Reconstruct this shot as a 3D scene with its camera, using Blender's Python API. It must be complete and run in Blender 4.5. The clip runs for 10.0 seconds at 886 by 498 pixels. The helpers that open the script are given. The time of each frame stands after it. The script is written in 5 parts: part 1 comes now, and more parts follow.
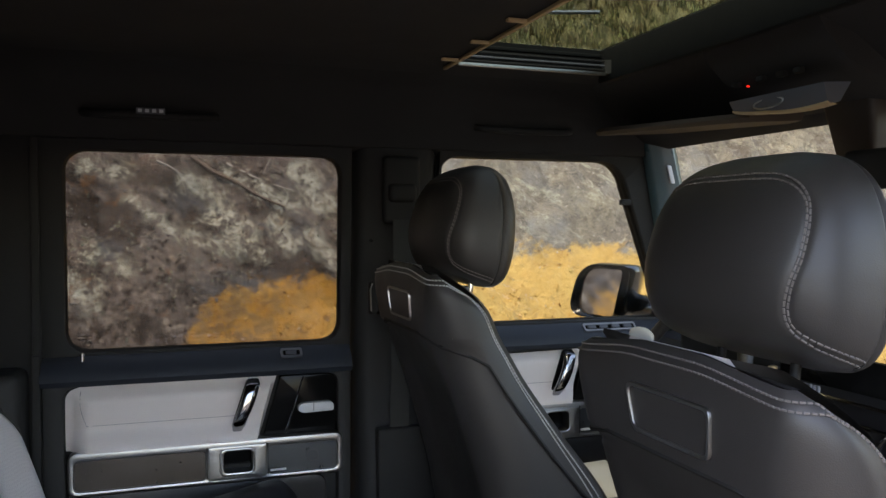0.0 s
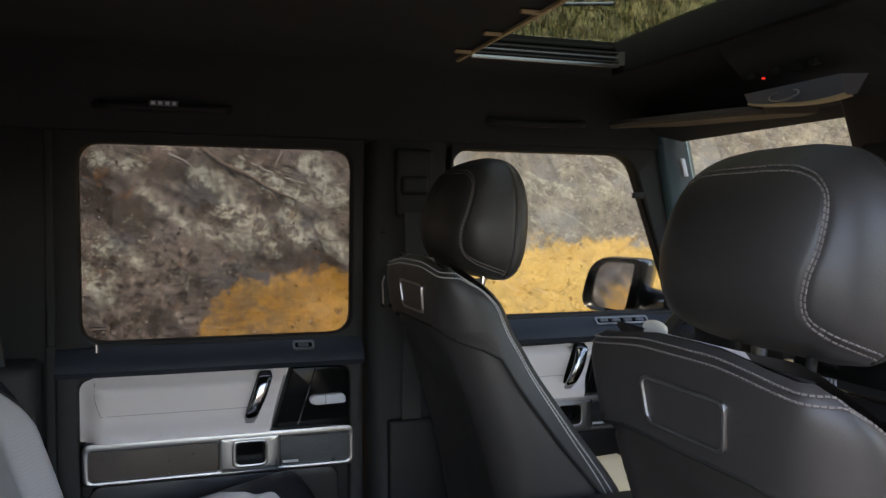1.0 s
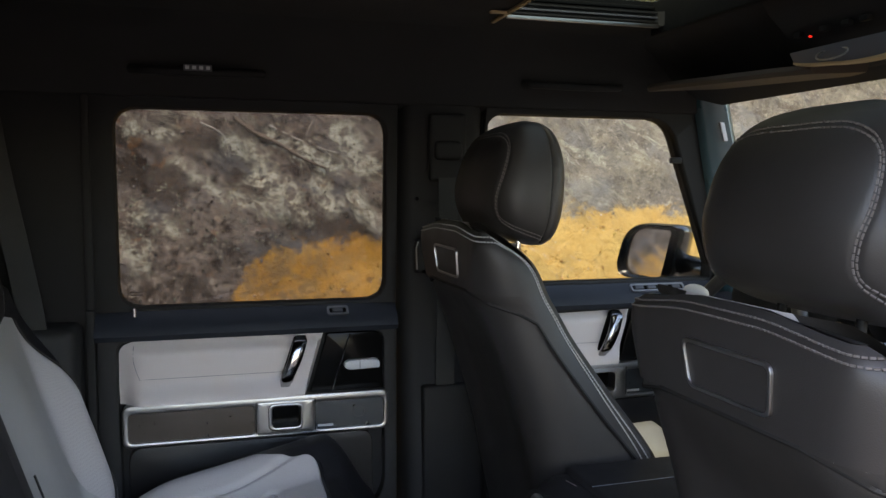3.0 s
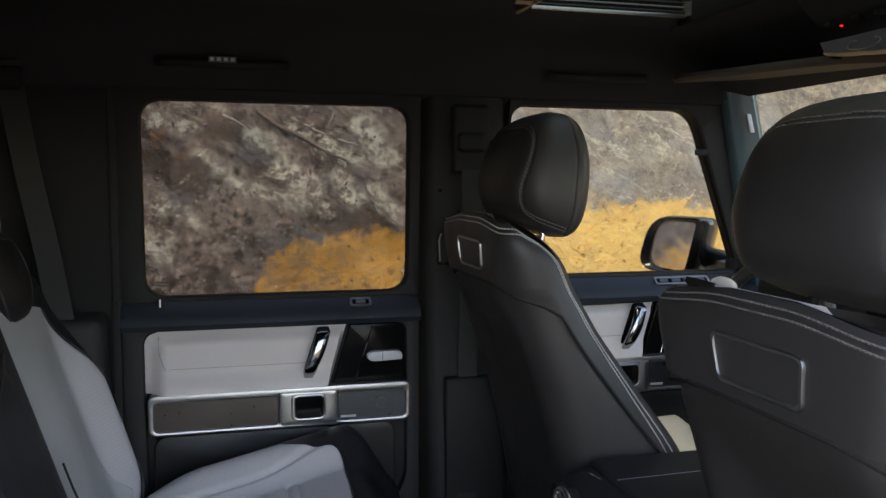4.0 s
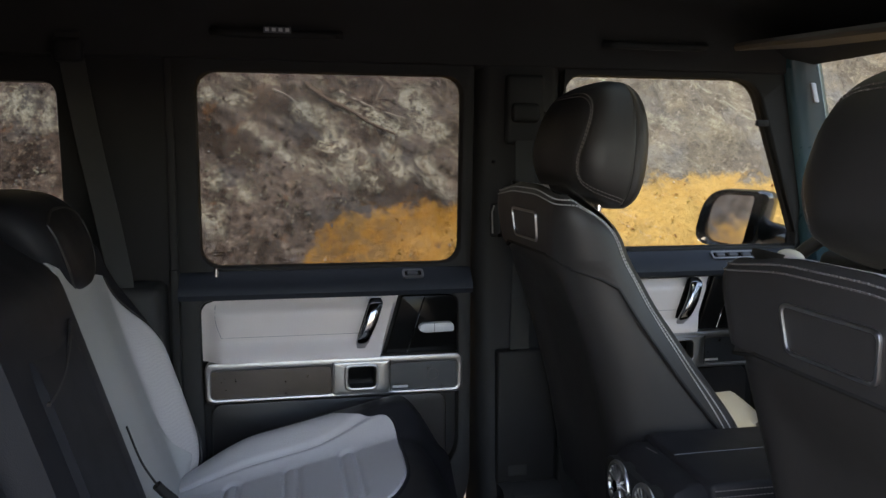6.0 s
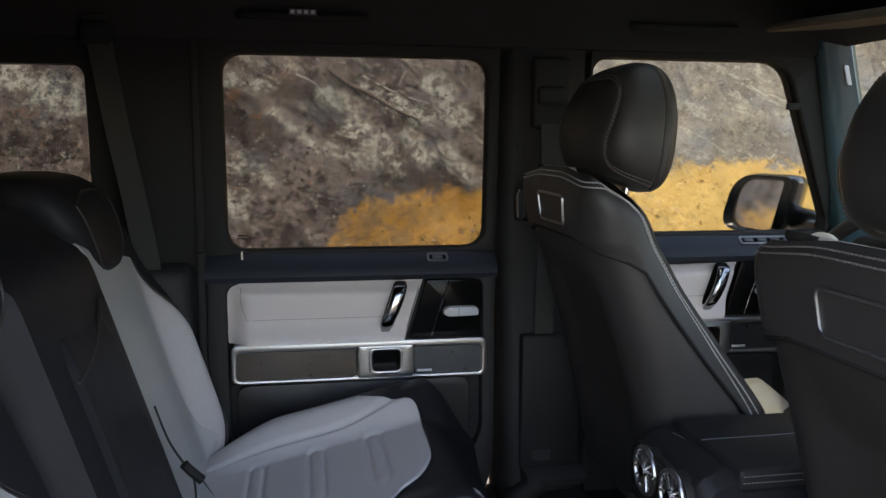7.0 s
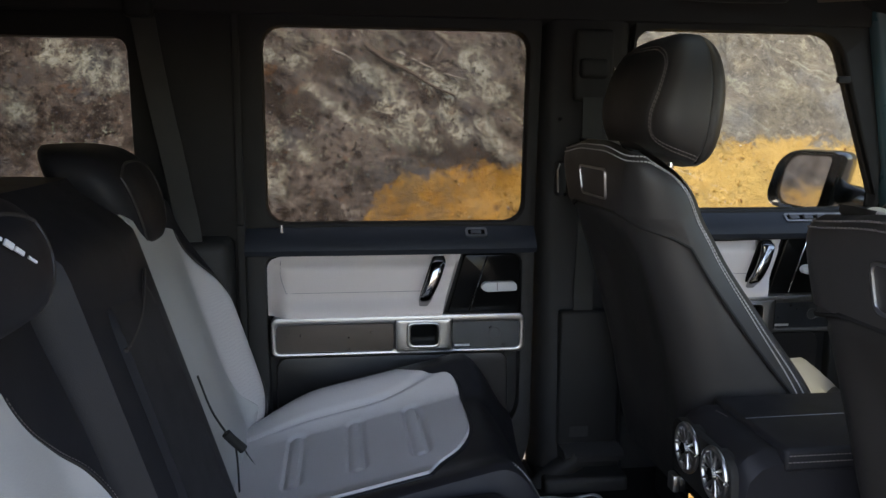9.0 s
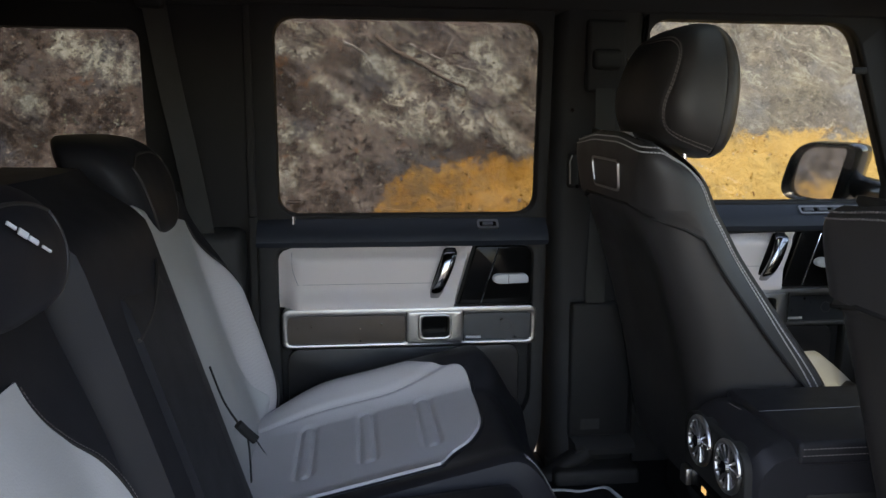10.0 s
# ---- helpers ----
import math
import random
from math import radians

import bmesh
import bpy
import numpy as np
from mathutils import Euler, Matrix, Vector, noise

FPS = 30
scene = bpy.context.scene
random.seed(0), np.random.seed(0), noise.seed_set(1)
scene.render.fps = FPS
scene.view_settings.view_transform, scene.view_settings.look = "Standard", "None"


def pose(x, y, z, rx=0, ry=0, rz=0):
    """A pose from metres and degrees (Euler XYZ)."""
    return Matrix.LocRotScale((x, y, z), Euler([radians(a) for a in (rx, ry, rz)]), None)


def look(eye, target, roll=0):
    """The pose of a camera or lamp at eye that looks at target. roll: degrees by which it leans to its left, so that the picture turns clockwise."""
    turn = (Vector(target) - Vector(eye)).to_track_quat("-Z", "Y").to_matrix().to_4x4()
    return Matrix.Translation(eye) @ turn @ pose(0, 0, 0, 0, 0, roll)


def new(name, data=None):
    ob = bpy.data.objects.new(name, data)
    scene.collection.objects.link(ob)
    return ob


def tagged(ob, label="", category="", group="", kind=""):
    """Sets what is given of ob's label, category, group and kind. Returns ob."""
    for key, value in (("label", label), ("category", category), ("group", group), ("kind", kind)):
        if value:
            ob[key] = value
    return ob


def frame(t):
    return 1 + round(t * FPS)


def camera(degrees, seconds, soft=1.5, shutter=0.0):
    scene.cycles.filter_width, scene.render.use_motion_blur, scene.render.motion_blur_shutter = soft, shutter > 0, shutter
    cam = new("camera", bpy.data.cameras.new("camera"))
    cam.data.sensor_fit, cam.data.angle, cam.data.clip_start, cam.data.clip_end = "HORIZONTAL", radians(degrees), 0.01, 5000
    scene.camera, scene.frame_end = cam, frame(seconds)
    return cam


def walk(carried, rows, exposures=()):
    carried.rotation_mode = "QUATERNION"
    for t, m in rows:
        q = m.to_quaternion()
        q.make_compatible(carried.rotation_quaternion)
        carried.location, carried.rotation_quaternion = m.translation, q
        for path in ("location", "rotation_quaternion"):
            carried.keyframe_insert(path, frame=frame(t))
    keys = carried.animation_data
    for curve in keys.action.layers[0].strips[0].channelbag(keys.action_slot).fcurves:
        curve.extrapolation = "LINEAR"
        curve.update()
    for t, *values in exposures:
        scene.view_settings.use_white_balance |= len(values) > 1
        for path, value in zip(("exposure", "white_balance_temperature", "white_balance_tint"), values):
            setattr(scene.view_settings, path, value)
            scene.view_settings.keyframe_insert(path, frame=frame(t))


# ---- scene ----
cam = camera(58.3, 10.0)
PATH = [
    (0, (0.21, -1.155, 1.638), (0.861, 0.735, 1.576), 0.1),
    (0.5, (0.209, -1.154, 1.637), (0.849, 0.74, 1.572), 0.1),
    (1, (0.207, -1.152, 1.636), (0.833, 0.746, 1.558), 0.2),
    (1.5, (0.206, -1.149, 1.634), (0.816, 0.753, 1.537), 0.1),
    (2, (0.204, -1.144, 1.631), (0.799, 0.761, 1.506), 0.1),
    (2.5, (0.203, -1.141, 1.627), (0.779, 0.769, 1.485), 0.1),
    (4, (0.194, -1.133, 1.622), (0.7, 0.795, 1.451), 0.2),
    (4.5, (0.191, -1.13, 1.62), (0.672, 0.803, 1.437), 0.2),
    (5, (0.188, -1.125, 1.616), (0.637, 0.813, 1.417), 0.2),
    (5.5, (0.183, -1.123, 1.616), (0.605, 0.82, 1.399), 0.2),
    (7, (0.172, -1.115, 1.606), (0.513, 0.838, 1.339), 0.3),
    (7.5, (0.17, -1.112, 1.603), (0.487, 0.842, 1.321), 0.3),
    (8, (0.166, -1.11, 1.601), (0.461, 0.846, 1.305), 0.4),
    (8.5, (0.164, -1.108, 1.599), (0.439, 0.849, 1.29), 0.4),
    (9, (0.161, -1.106, 1.598), (0.418, 0.851, 1.275), 0.4),
    (9.5, (0.16, -1.104, 1.597), (0.403, 0.853, 1.262), 0.4),
    (10, (0.158, -1.102, 1.595), (0.39, 0.855, 1.254), 0.4),
]
walk(cam, [(t, look(eye, target, roll)) for t, eye, target, roll in PATH], [(0, 3.0, 7650, 16), (10, 3.0, 7650, 16)])

# ---- light ----
world = bpy.data.worlds.new("world")
scene.world = world
world.use_nodes = True
wn = world.node_tree
sky = wn.nodes.new("ShaderNodeTexSky")
sky.sky_type = 'NISHITA'
sky.sun_disc = False
sky.sun_elevation = radians(70)
sky.sun_rotation = radians(225)
bgn = wn.nodes["Background"]
bgn.inputs[1].default_value = 0.15
wn.links.new(sky.outputs[0], bgn.inputs[0])
sun = new("sun", bpy.data.lights.new("sun", 'SUN'))
sun.data.energy = 1.1
sun.data.angle = radians(20)
sun.data.color = (1.0, 0.95, 0.86)
sun.matrix_world = look((-1.6, -1.6, 7), (0, 0, 1))


# ---- materials ----
def mat(name, col, rough=0.5, metal=0.0, bump=0.0, scale=40.0, vary=0.15, tex="noise", spec=0.5, coat=0.0, big=3.0):
    m = bpy.data.materials.new(name)
    m.use_nodes = True
    n, l = m.node_tree.nodes, m.node_tree.links
    b = n["Principled BSDF"]
    b.inputs["Roughness"].default_value = rough
    b.inputs["Metallic"].default_value = metal
    b.inputs["Specular IOR Level"].default_value = spec
    b.inputs["Coat Weight"].default_value = coat
    tc = n.new("ShaderNodeTexCoord")
    big_n = n.new("ShaderNodeTexNoise")
    big_n.inputs["Scale"].default_value = big
    big_n.inputs["Detail"].default_value = 4
    l.new(tc.outputs["Object"], big_n.inputs["Vector"])
    ramp = n.new("ShaderNodeMix")
    ramp.data_type = 'RGBA'
    ramp.inputs[6].default_value = (*[c * (1 - vary) for c in col], 1)
    ramp.inputs[7].default_value = (*[min(1, c * (1 + vary)) for c in col], 1)
    l.new(big_n.outputs["Fac"], ramp.inputs[0])
    l.new(ramp.outputs[2], b.inputs["Base Color"])
    rr = n.new("ShaderNodeMapRange")
    rr.inputs[3].default_value = max(0.02, rough - 0.07)
    rr.inputs[4].default_value = min(1, rough + 0.07)
    small = n.new("ShaderNodeTexNoise")
    small.inputs["Scale"].default_value = big * 7
    l.new(tc.outputs["Object"], small.inputs["Vector"])
    l.new(small.outputs["Fac"], rr.inputs[0])
    l.new(rr.outputs[0], b.inputs["Roughness"])
    if bump:
        bn = n.new("ShaderNodeBump")
        bn.inputs["Strength"].default_value = bump
        bn.inputs["Distance"].default_value = 0.001
        if tex == "leather":
            v = n.new("ShaderNodeTexVoronoi")
            v.inputs["Scale"].default_value = scale
            l.new(tc.outputs["Object"], v.inputs["Vector"])
            l.new(v.outputs["Distance"], bn.inputs["Height"])
        elif tex == "dots":
            v = n.new("ShaderNodeTexVoronoi")
            v.inputs["Scale"].default_value = scale
            v.inputs["Randomness"].default_value = 0.0
            l.new(tc.outputs["Object"], v.inputs["Vector"])
            st = n.new("ShaderNodeMath")
            st.operation = 'GREATER_THAN'
            st.inputs[1].default_value = 0.32
            l.new(v.outputs["Distance"], st.inputs[0])
            l.new(st.outputs[0], bn.inputs["Height"])
            mm = n.new("ShaderNodeMix")
            mm.data_type = 'RGBA'
            mm.inputs[6].default_value = (*[c * 0.72 for c in col], 1)
            l.new(st.outputs[0], mm.inputs[0])
            l.new(ramp.outputs[2], mm.inputs[7])
            l.new(mm.outputs[2], b.inputs["Base Color"])
        else:
            v = n.new("ShaderNodeTexNoise")
            v.inputs["Scale"].default_value = scale
            l.new(tc.outputs["Object"], v.inputs["Vector"])
            l.new(v.outputs["Fac"], bn.inputs["Height"])
        l.new(bn.outputs[0], b.inputs["Normal"])
    return m


def glass_mat(name, tint, gloss=0.05):
    m = bpy.data.materials.new(name)
    m.use_nodes = True
    n, l = m.node_tree.nodes, m.node_tree.links
    n.remove(n["Principled BSDF"])
    tr, gl, mx = n.new("ShaderNodeBsdfTransparent"), n.new("ShaderNodeBsdfGlossy"), n.new("ShaderNodeMixShader")
    tr.inputs[0].default_value = (*tint, 1)
    gl.inputs["Roughness"].default_value = 0.03
    mx.inputs[0].default_value = gloss
    l.new(tr.outputs[0], mx.inputs[1])
    l.new(gl.outputs[0], mx.inputs[2])
    l.new(mx.outputs[0], n["Material Output"].inputs[0])
    return m


def glow_mat(name, col, strength):
    m = bpy.data.materials.new(name)
    m.use_nodes = True
    b = m.node_tree.nodes["Principled BSDF"]
    b.inputs["Base Color"].default_value = (*col, 1)
    b.inputs["Emission Color"].default_value = (*col, 1)
    b.inputs["Emission Strength"].default_value = strength
    return m


def slope_mat():
    """Weathered bank: brown earth with grey and pale lichen, ochre soil at its foot."""
    m = bpy.data.materials.new("bank_earth")
    m.use_nodes = True
    n, l = m.node_tree.nodes, m.node_tree.links
    b = n["Principled BSDF"]
    b.inputs["Roughness"].default_value = 0.95
    b.inputs["Specular IOR Level"].default_value = 0.15
    geo = n.new("ShaderNodeNewGeometry")
    sep = n.new("ShaderNodeSeparateXYZ")
    l.new(geo.outputs["Position"], sep.inputs[0])

    def noise_tex(scale, detail=5.0, rough=0.6, stretch=(1, 1, 1), turn=0.0, dist=0.0):
        mp = n.new("ShaderNodeMapping")
        mp.vector_type = 'TEXTURE'
        mp.inputs["Scale"].default_value = stretch
        mp.inputs["Rotation"].default_value = (0, radians(turn), 0)
        l.new(geo.outputs["Position"], mp.inputs[0])
        t = n.new("ShaderNodeTexNoise")
        t.inputs["Scale"].default_value = scale
        t.inputs["Detail"].default_value = detail
        t.inputs["Roughness"].default_value = rough
        t.inputs["Distortion"].default_value = dist
        l.new(mp.outputs[0], t.inputs["Vector"])
        return t.outputs["Fac"]

    def step(fac, lo, hi):
        r = n.new("ShaderNodeMapRange")
        r.inputs[1].default_value, r.inputs[2].default_value = lo, hi
        l.new(fac, r.inputs[0])
        return r.outputs[0]

    def blend(fac, a, c):
        x = n.new("ShaderNodeMix")
        x.data_type = 'RGBA'
        l.new(fac, x.inputs[0])
        for i, v in ((6, a), (7, c)):
            if isinstance(v, tuple):
                x.inputs[i].default_value = (*v, 1)
            else:
                l.new(v, x.inputs[i])
        return x.outputs[2]

    def calc(op, a, c):
        x = n.new("ShaderNodeMath")
        x.operation = op
        for i, v in enumerate((a, c)):
            if isinstance(v, (int, float)):
                x.inputs[i].default_value = v
            else:
                l.new(v, x.inputs[i])
        return x.outputs[0]

    def capsule(x0, z0, x1, z1):
        """Distance from a slanting line on the bank."""
        half = math.hypot(x1 - x0, z1 - z0) / 2
        c, s = (x1 - x0) / (2 * half), (z1 - z0) / (2 * half)
        dx, dz = calc('SUBTRACT', sep.outputs[0], (x0 + x1) / 2), calc('SUBTRACT', sep.outputs[2], (z0 + z1) / 2)
        along = calc('ADD', calc('MULTIPLY', dx, c), calc('MULTIPLY', dz, s))
        across = calc('SUBTRACT', calc('MULTIPLY', dz, c), calc('MULTIPLY', dx, s))
        over = calc('MAXIMUM', calc('SUBTRACT', calc('ABSOLUTE', along, 0.0), half), 0.0)
        return calc('SQRT', calc('ADD', calc('MULTIPLY', over, over), calc('MULTIPLY', across, across)), 0.0)

    base = blend(step(noise_tex(1.1, 6, 0.65), 0.36, 0.64), (0.075, 0.057, 0.047), (0.140, 0.118, 0.105))
    base = blend(step(noise_tex(5.5, 7, 0.75), 0.48, 0.58), base, (0.040, 0.031, 0.026))
    base = blend(step(noise_tex(7.3, 7, 0.75), 0.56, 0.64), base, (0.205, 0.180, 0.152))
    base = blend(step(noise_tex(1.7, 5, 0.6), 0.52, 0.64), base, (0.075, 0.073, 0.076))
    ahead = step(sep.outputs[0], 1.1, 2.0)
    behind = calc('SUBTRACT', 1.0, ahead)
    # dry slope ahead, with upright tufts; haze and bright exposure paled into its colour
    dry = blend(step(noise_tex(2.4, 6, 0.7, (0.7, 1, 1.2)), 0.40, 0.62), (0.115, 0.100, 0.080), (0.22, 0.192, 0.138))
    dry = blend(step(noise_tex(4.6, 7, 0.75), 0.50, 0.62), dry, (0.095, 0.080, 0.060))
    dry = blend(step(noise_tex(6.1, 7, 0.78), 0.56, 0.66), dry, (0.30, 0.27, 0.20))
    dry = blend(step(noise_tex(1.7, 4, 0.6), 0.50, 0.66), dry, (0.17, 0.165, 0.155))
    base = blend(calc('MULTIPLY', ahead, 0.85), base, dry)
    # coarse earth: dark gaps and light stones
    base = blend(calc('MULTIPLY', step(noise_tex(11, 8, 0.82), 0.52, 0.58), calc('ADD', calc('MULTIPLY', behind, 0.55), 0.35)), base, (0.026, 0.020, 0.016))
    base = blend(calc('MULTIPLY', step(noise_tex(21, 6, 0.8), 0.57, 0.63), 0.9), base, (0.24, 0.215, 0.18))
    # slanting ledges drawn by colour only: painted shade beneath, pale upper edges
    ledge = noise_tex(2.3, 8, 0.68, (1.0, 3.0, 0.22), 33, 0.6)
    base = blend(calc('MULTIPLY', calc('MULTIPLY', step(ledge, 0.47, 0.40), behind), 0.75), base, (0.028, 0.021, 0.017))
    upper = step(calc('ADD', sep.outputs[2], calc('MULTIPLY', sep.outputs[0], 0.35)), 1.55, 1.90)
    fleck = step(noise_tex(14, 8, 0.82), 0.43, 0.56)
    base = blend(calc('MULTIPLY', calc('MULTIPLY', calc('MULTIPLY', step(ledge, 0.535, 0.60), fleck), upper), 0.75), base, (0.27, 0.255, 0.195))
    # dark brown fallen log, and hollows whose shade is painted as dark patches
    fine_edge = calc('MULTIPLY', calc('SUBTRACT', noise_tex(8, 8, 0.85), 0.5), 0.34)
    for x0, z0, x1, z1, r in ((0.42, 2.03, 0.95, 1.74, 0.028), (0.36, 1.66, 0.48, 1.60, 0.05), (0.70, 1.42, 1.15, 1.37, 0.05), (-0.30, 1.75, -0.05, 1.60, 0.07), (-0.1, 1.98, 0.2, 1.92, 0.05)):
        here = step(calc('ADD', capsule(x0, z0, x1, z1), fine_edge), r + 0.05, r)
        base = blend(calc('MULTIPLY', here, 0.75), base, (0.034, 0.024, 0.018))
    # outcrops grown over with grey-green lichen
    for x0, z0, x1, z1, r in ((-0.03, 1.81, 0.35, 1.48, 0.010), (0.35, 1.56, 0.78, 1.44, 0.020), (0.49, 1.70, 0.68, 1.58, 0.060), (0.92, 1.68, 0.94, 1.50, 0.050),
                              (1.13, 1.54, 1.21, 1.40, 0.045), (1.10, 2.02, 1.26, 1.80, 0.070), (0.33, 1.93, 0.52, 1.86, 0.040), (0.62, 1.98, 1.05, 1.76, 0.022), (0.80, 1.88, 0.95, 1.80, 0.03),
                              (-0.27, 1.50, -0.02, 1.37, 0.016), (-0.34, 1.29, -0.22, 1.24, 0.045), (-0.36, 1.20, -0.20, 1.17, 0.012), (-1.62, 2.0, -1.25, 1.84, 0.07), (-1.95, 1.75, -1.75, 1.62, 0.03), (-0.30, 2.03, -0.10, 1.97, 0.03)):
        here = step(calc('ADD', capsule(x0, z0, x1, z1), fine_edge), r + 0.055, r - 0.01)
        here = calc('MULTIPLY', here, step(noise_tex(11, 8, 0.85), 0.45, 0.56))
        base = blend(calc('MULTIPLY', here, 0.9), base, (0.37, 0.37, 0.305))
    # rusty flecks
    base = blend(calc('MULTIPLY', step(noise_tex(7.5, 6, 0.7), 0.60, 0.70), calc('MULTIPLY', behind, 0.6)), base, (0.15, 0.075, 0.035))
    # ochre soil low down, ending beside the rear door and coming back behind the car
    edge = calc('ADD', sep.outputs[2], calc('MULTIPLY', calc('SUBTRACT', noise_tex(3.4, 8, 0.78), 0.5), 0.60))
    left = calc('ADD', calc('MINIMUM', calc('MULTIPLY', calc('SUBTRACT', sep.outputs[0], 0.60), 0.5), 0.0), calc('MINIMUM', calc('MULTIPLY', calc('SUBTRACT', sep.outputs[0], 0.42), 1.5), 0.0))
    back_again = calc('MINIMUM', calc('MULTIPLY', calc('SUBTRACT', -2.7, sep.outputs[0]), 1.6), -0.42)
    left = calc('MAXIMUM', left, back_again)
    left = calc('ADD', left, calc('MULTIPLY', step(sep.outputs[0], 1.3, 2.1), 0.17))
    ochre = step(calc('SUBTRACT', edge, left), 1.33, 1.25)
    gold = blend(step(noise_tex(4.0, 6, 0.65), 0.38, 0.66), (0.34, 0.172, 0.030), (0.52, 0.315, 0.088))
    gold = blend(step(noise_tex(13, 8, 0.8), 0.54, 0.64), gold, (0.19, 0.105, 0.04))
    gold = blend(step(noise_tex(38, 5, 0.75), 0.60, 0.68), gold, (0.46, 0.36, 0.20))
    gold = blend(calc('MULTIPLY', ahead, 0.55), gold, (0.335, 0.245, 0.092))
    # gravel mixed into the edge of the ochre
    mixed = calc('MULTIPLY', step(noise_tex(8, 8, 0.82), 0.44, 0.54), step(sep.outputs[0], 1.5, 0.6))
    gold = blend(calc('MULTIPLY', mixed, 0.75), gold, (0.125, 0.085, 0.052))
    base = blend(ochre, base, gold)
    # olive scrub ground high on the bank
    scrub = blend(step(noise_tex(3.0, 6, 0.75, (0.5, 1, 1.4)), 0.42, 0.62), (0.060, 0.056, 0.028), (0.27, 0.235, 0.13))
    base = blend(step(sep.outputs[2], 2.5, 3.0), base, scrub)
    # flat ground is grey gravel
    base = blend(step(sep.outputs[2], 0.30, 0.10), base, (0.16, 0.14, 0.12))
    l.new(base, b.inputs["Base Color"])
    bn = n.new("ShaderNodeBump")
    bn.inputs["Strength"].default_value = 0.9
    bn.inputs["Distance"].default_value = 0.06
    l.new(noise_tex(14, 7, 0.7), bn.inputs["Height"])
    l.new(bn.outputs[0], b.inputs["Normal"])
    return m


LEATHER = mat("black_leather", (0.029, 0.0262, 0.0248), 0.46, bump=0.12, scale=700, tex="leather", vary=0.2, spec=0.38)
NAVY = mat("blue_black_leather", (0.0138, 0.0136, 0.0160), 0.5, bump=0.12, scale=700, tex="leather", vary=0.2, spec=0.18)
WHITE = mat("light_grey_leather", (0.525, 0.49, 0.48), 0.5, bump=0.25, scale=380, tex="leather", vary=0.05)
PADGREY = mat("pale_leather_pad", (0.63, 0.565, 0.535), 0.5, bump=0.25, scale=380, tex="leather", vary=0.05)
PANELGREY = mat("mid_grey_leather", (0.40, 0.39, 0.375), 0.5, bump=0.25, scale=380, tex="leather", vary=0.06)
# handle chrome, dark reflections put into its base colour
DARKCHROME = mat("chrome_dark_reflection", (0.30, 0.30, 0.31), 0.12, metal=1.0, vary=0.03)
PERF = mat("perforated_grey_leather", (0.49, 0.46, 0.45), 0.55, bump=0.25, scale=420, tex="dots", vary=0.05)
# black ledge leather, the sky's blue sheen put into its base colour
LEDGE = mat("sky_sheen_leather", (0.021, 0.0245, 0.032), 0.5, bump=0.12, scale=700, tex="leather", vary=0.2, spec=0.25)
PLASTIC = mat("dark_plastic", (0.016, 0.0155, 0.015), 0.65, bump=0.3, scale=600, vary=0.2, spec=0.22)
TRIM = mat("charcoal_trim", (0.022, 0.0215, 0.021), 0.65, bump=0.3, scale=500, vary=0.2, spec=0.3)
RUBBER = mat("black_rubber", (0.006, 0.006, 0.006), 0.8, vary=0.2, spec=0.15)
CLOTH = mat("black_headliner_cloth", (0.030, 0.029, 0.028), 0.95, bump=0.4, scale=900, vary=0.25, spec=0.2)
PIANO = mat("piano_black", (0.005, 0.005, 0.005), 0.14, vary=0.1, spec=0.08)
CHROME = mat("polished_chrome", (0.75, 0.75, 0.76), 0.09, metal=1.0, vary=0.03)
SATIN = mat("satin_aluminium", (0.36, 0.355, 0.35), 0.36, metal=1.0, bump=0.1, scale=900, vary=0.06)
SLATE = mat("slate_speaker_mesh", (0.075, 0.085, 0.098), 0.30, metal=0.85, bump=0.35, scale=900, vary=0.30, big=9.0)
MESH = mat("speaker_mesh", (0.085, 0.074, 0.068), 0.30, metal=0.85, bump=0.35, scale=900, vary=0.30, big=9.0)
CARPET = mat("black_carpet", (0.012, 0.012, 0.012), 1.0, bump=1.0, scale=500, vary=0.3, spec=0.1)
BELT = mat("belt_webbing", (0.014, 0.014, 0.012), 0.7, bump=0.5, scale=700, vary=0.1)
THREAD = mat("pale_thread", (0.38, 0.37, 0.355), 0.7, vary=0.1)
DARKTHREAD = mat("grey_thread", (0.115, 0.10, 0.093), 0.7, vary=0.1)
TEAL = mat("dark_teal_coated", (0.035, 0.075, 0.085), 0.3, coat=0.5, vary=0.08)
BLACKPAINT = mat("black_paint", (0.012, 0.013, 0.015), 0.22, coat=0.6, vary=0.1)
BEIGE = mat("beige_edge", (0.42, 0.30, 0.16), 0.6, vary=0.1)
CREAM = mat("cream_plastic", (0.62, 0.55, 0.42), 0.5, vary=0.05)
GREY = mat("grey_plastic", (0.075, 0.078, 0.088), 0.5, bump=0.2, scale=500, vary=0.1)
LIGHTGREY = mat("pale_plastic", (0.55, 0.56, 0.57), 0.4, vary=0.05)
MIRROR = mat("mirror_glass", (0.80, 0.81, 0.82), 0.004, metal=1.0, vary=0.01)
SCREEN = glass_mat("windscreen_glass", (0.56, 0.565, 0.52), 0.03)
CLEAR = glass_mat("clear_glass", (0.735, 0.745, 0.715), 0.03)
TINTED = glass_mat("privacy_glass", (0.51, 0.495, 0.465), 0.02)
ROOFGLASS = glass_mat("roof_glass", (0.47, 0.49, 0.43), 0.03)
RED = glow_mat("red_lamp", (1.0, 0.03, 0.02), 0.12)
AMBER = glow_mat("amber_display", (1.0, 0.6, 0.2), 0.08)
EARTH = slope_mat()


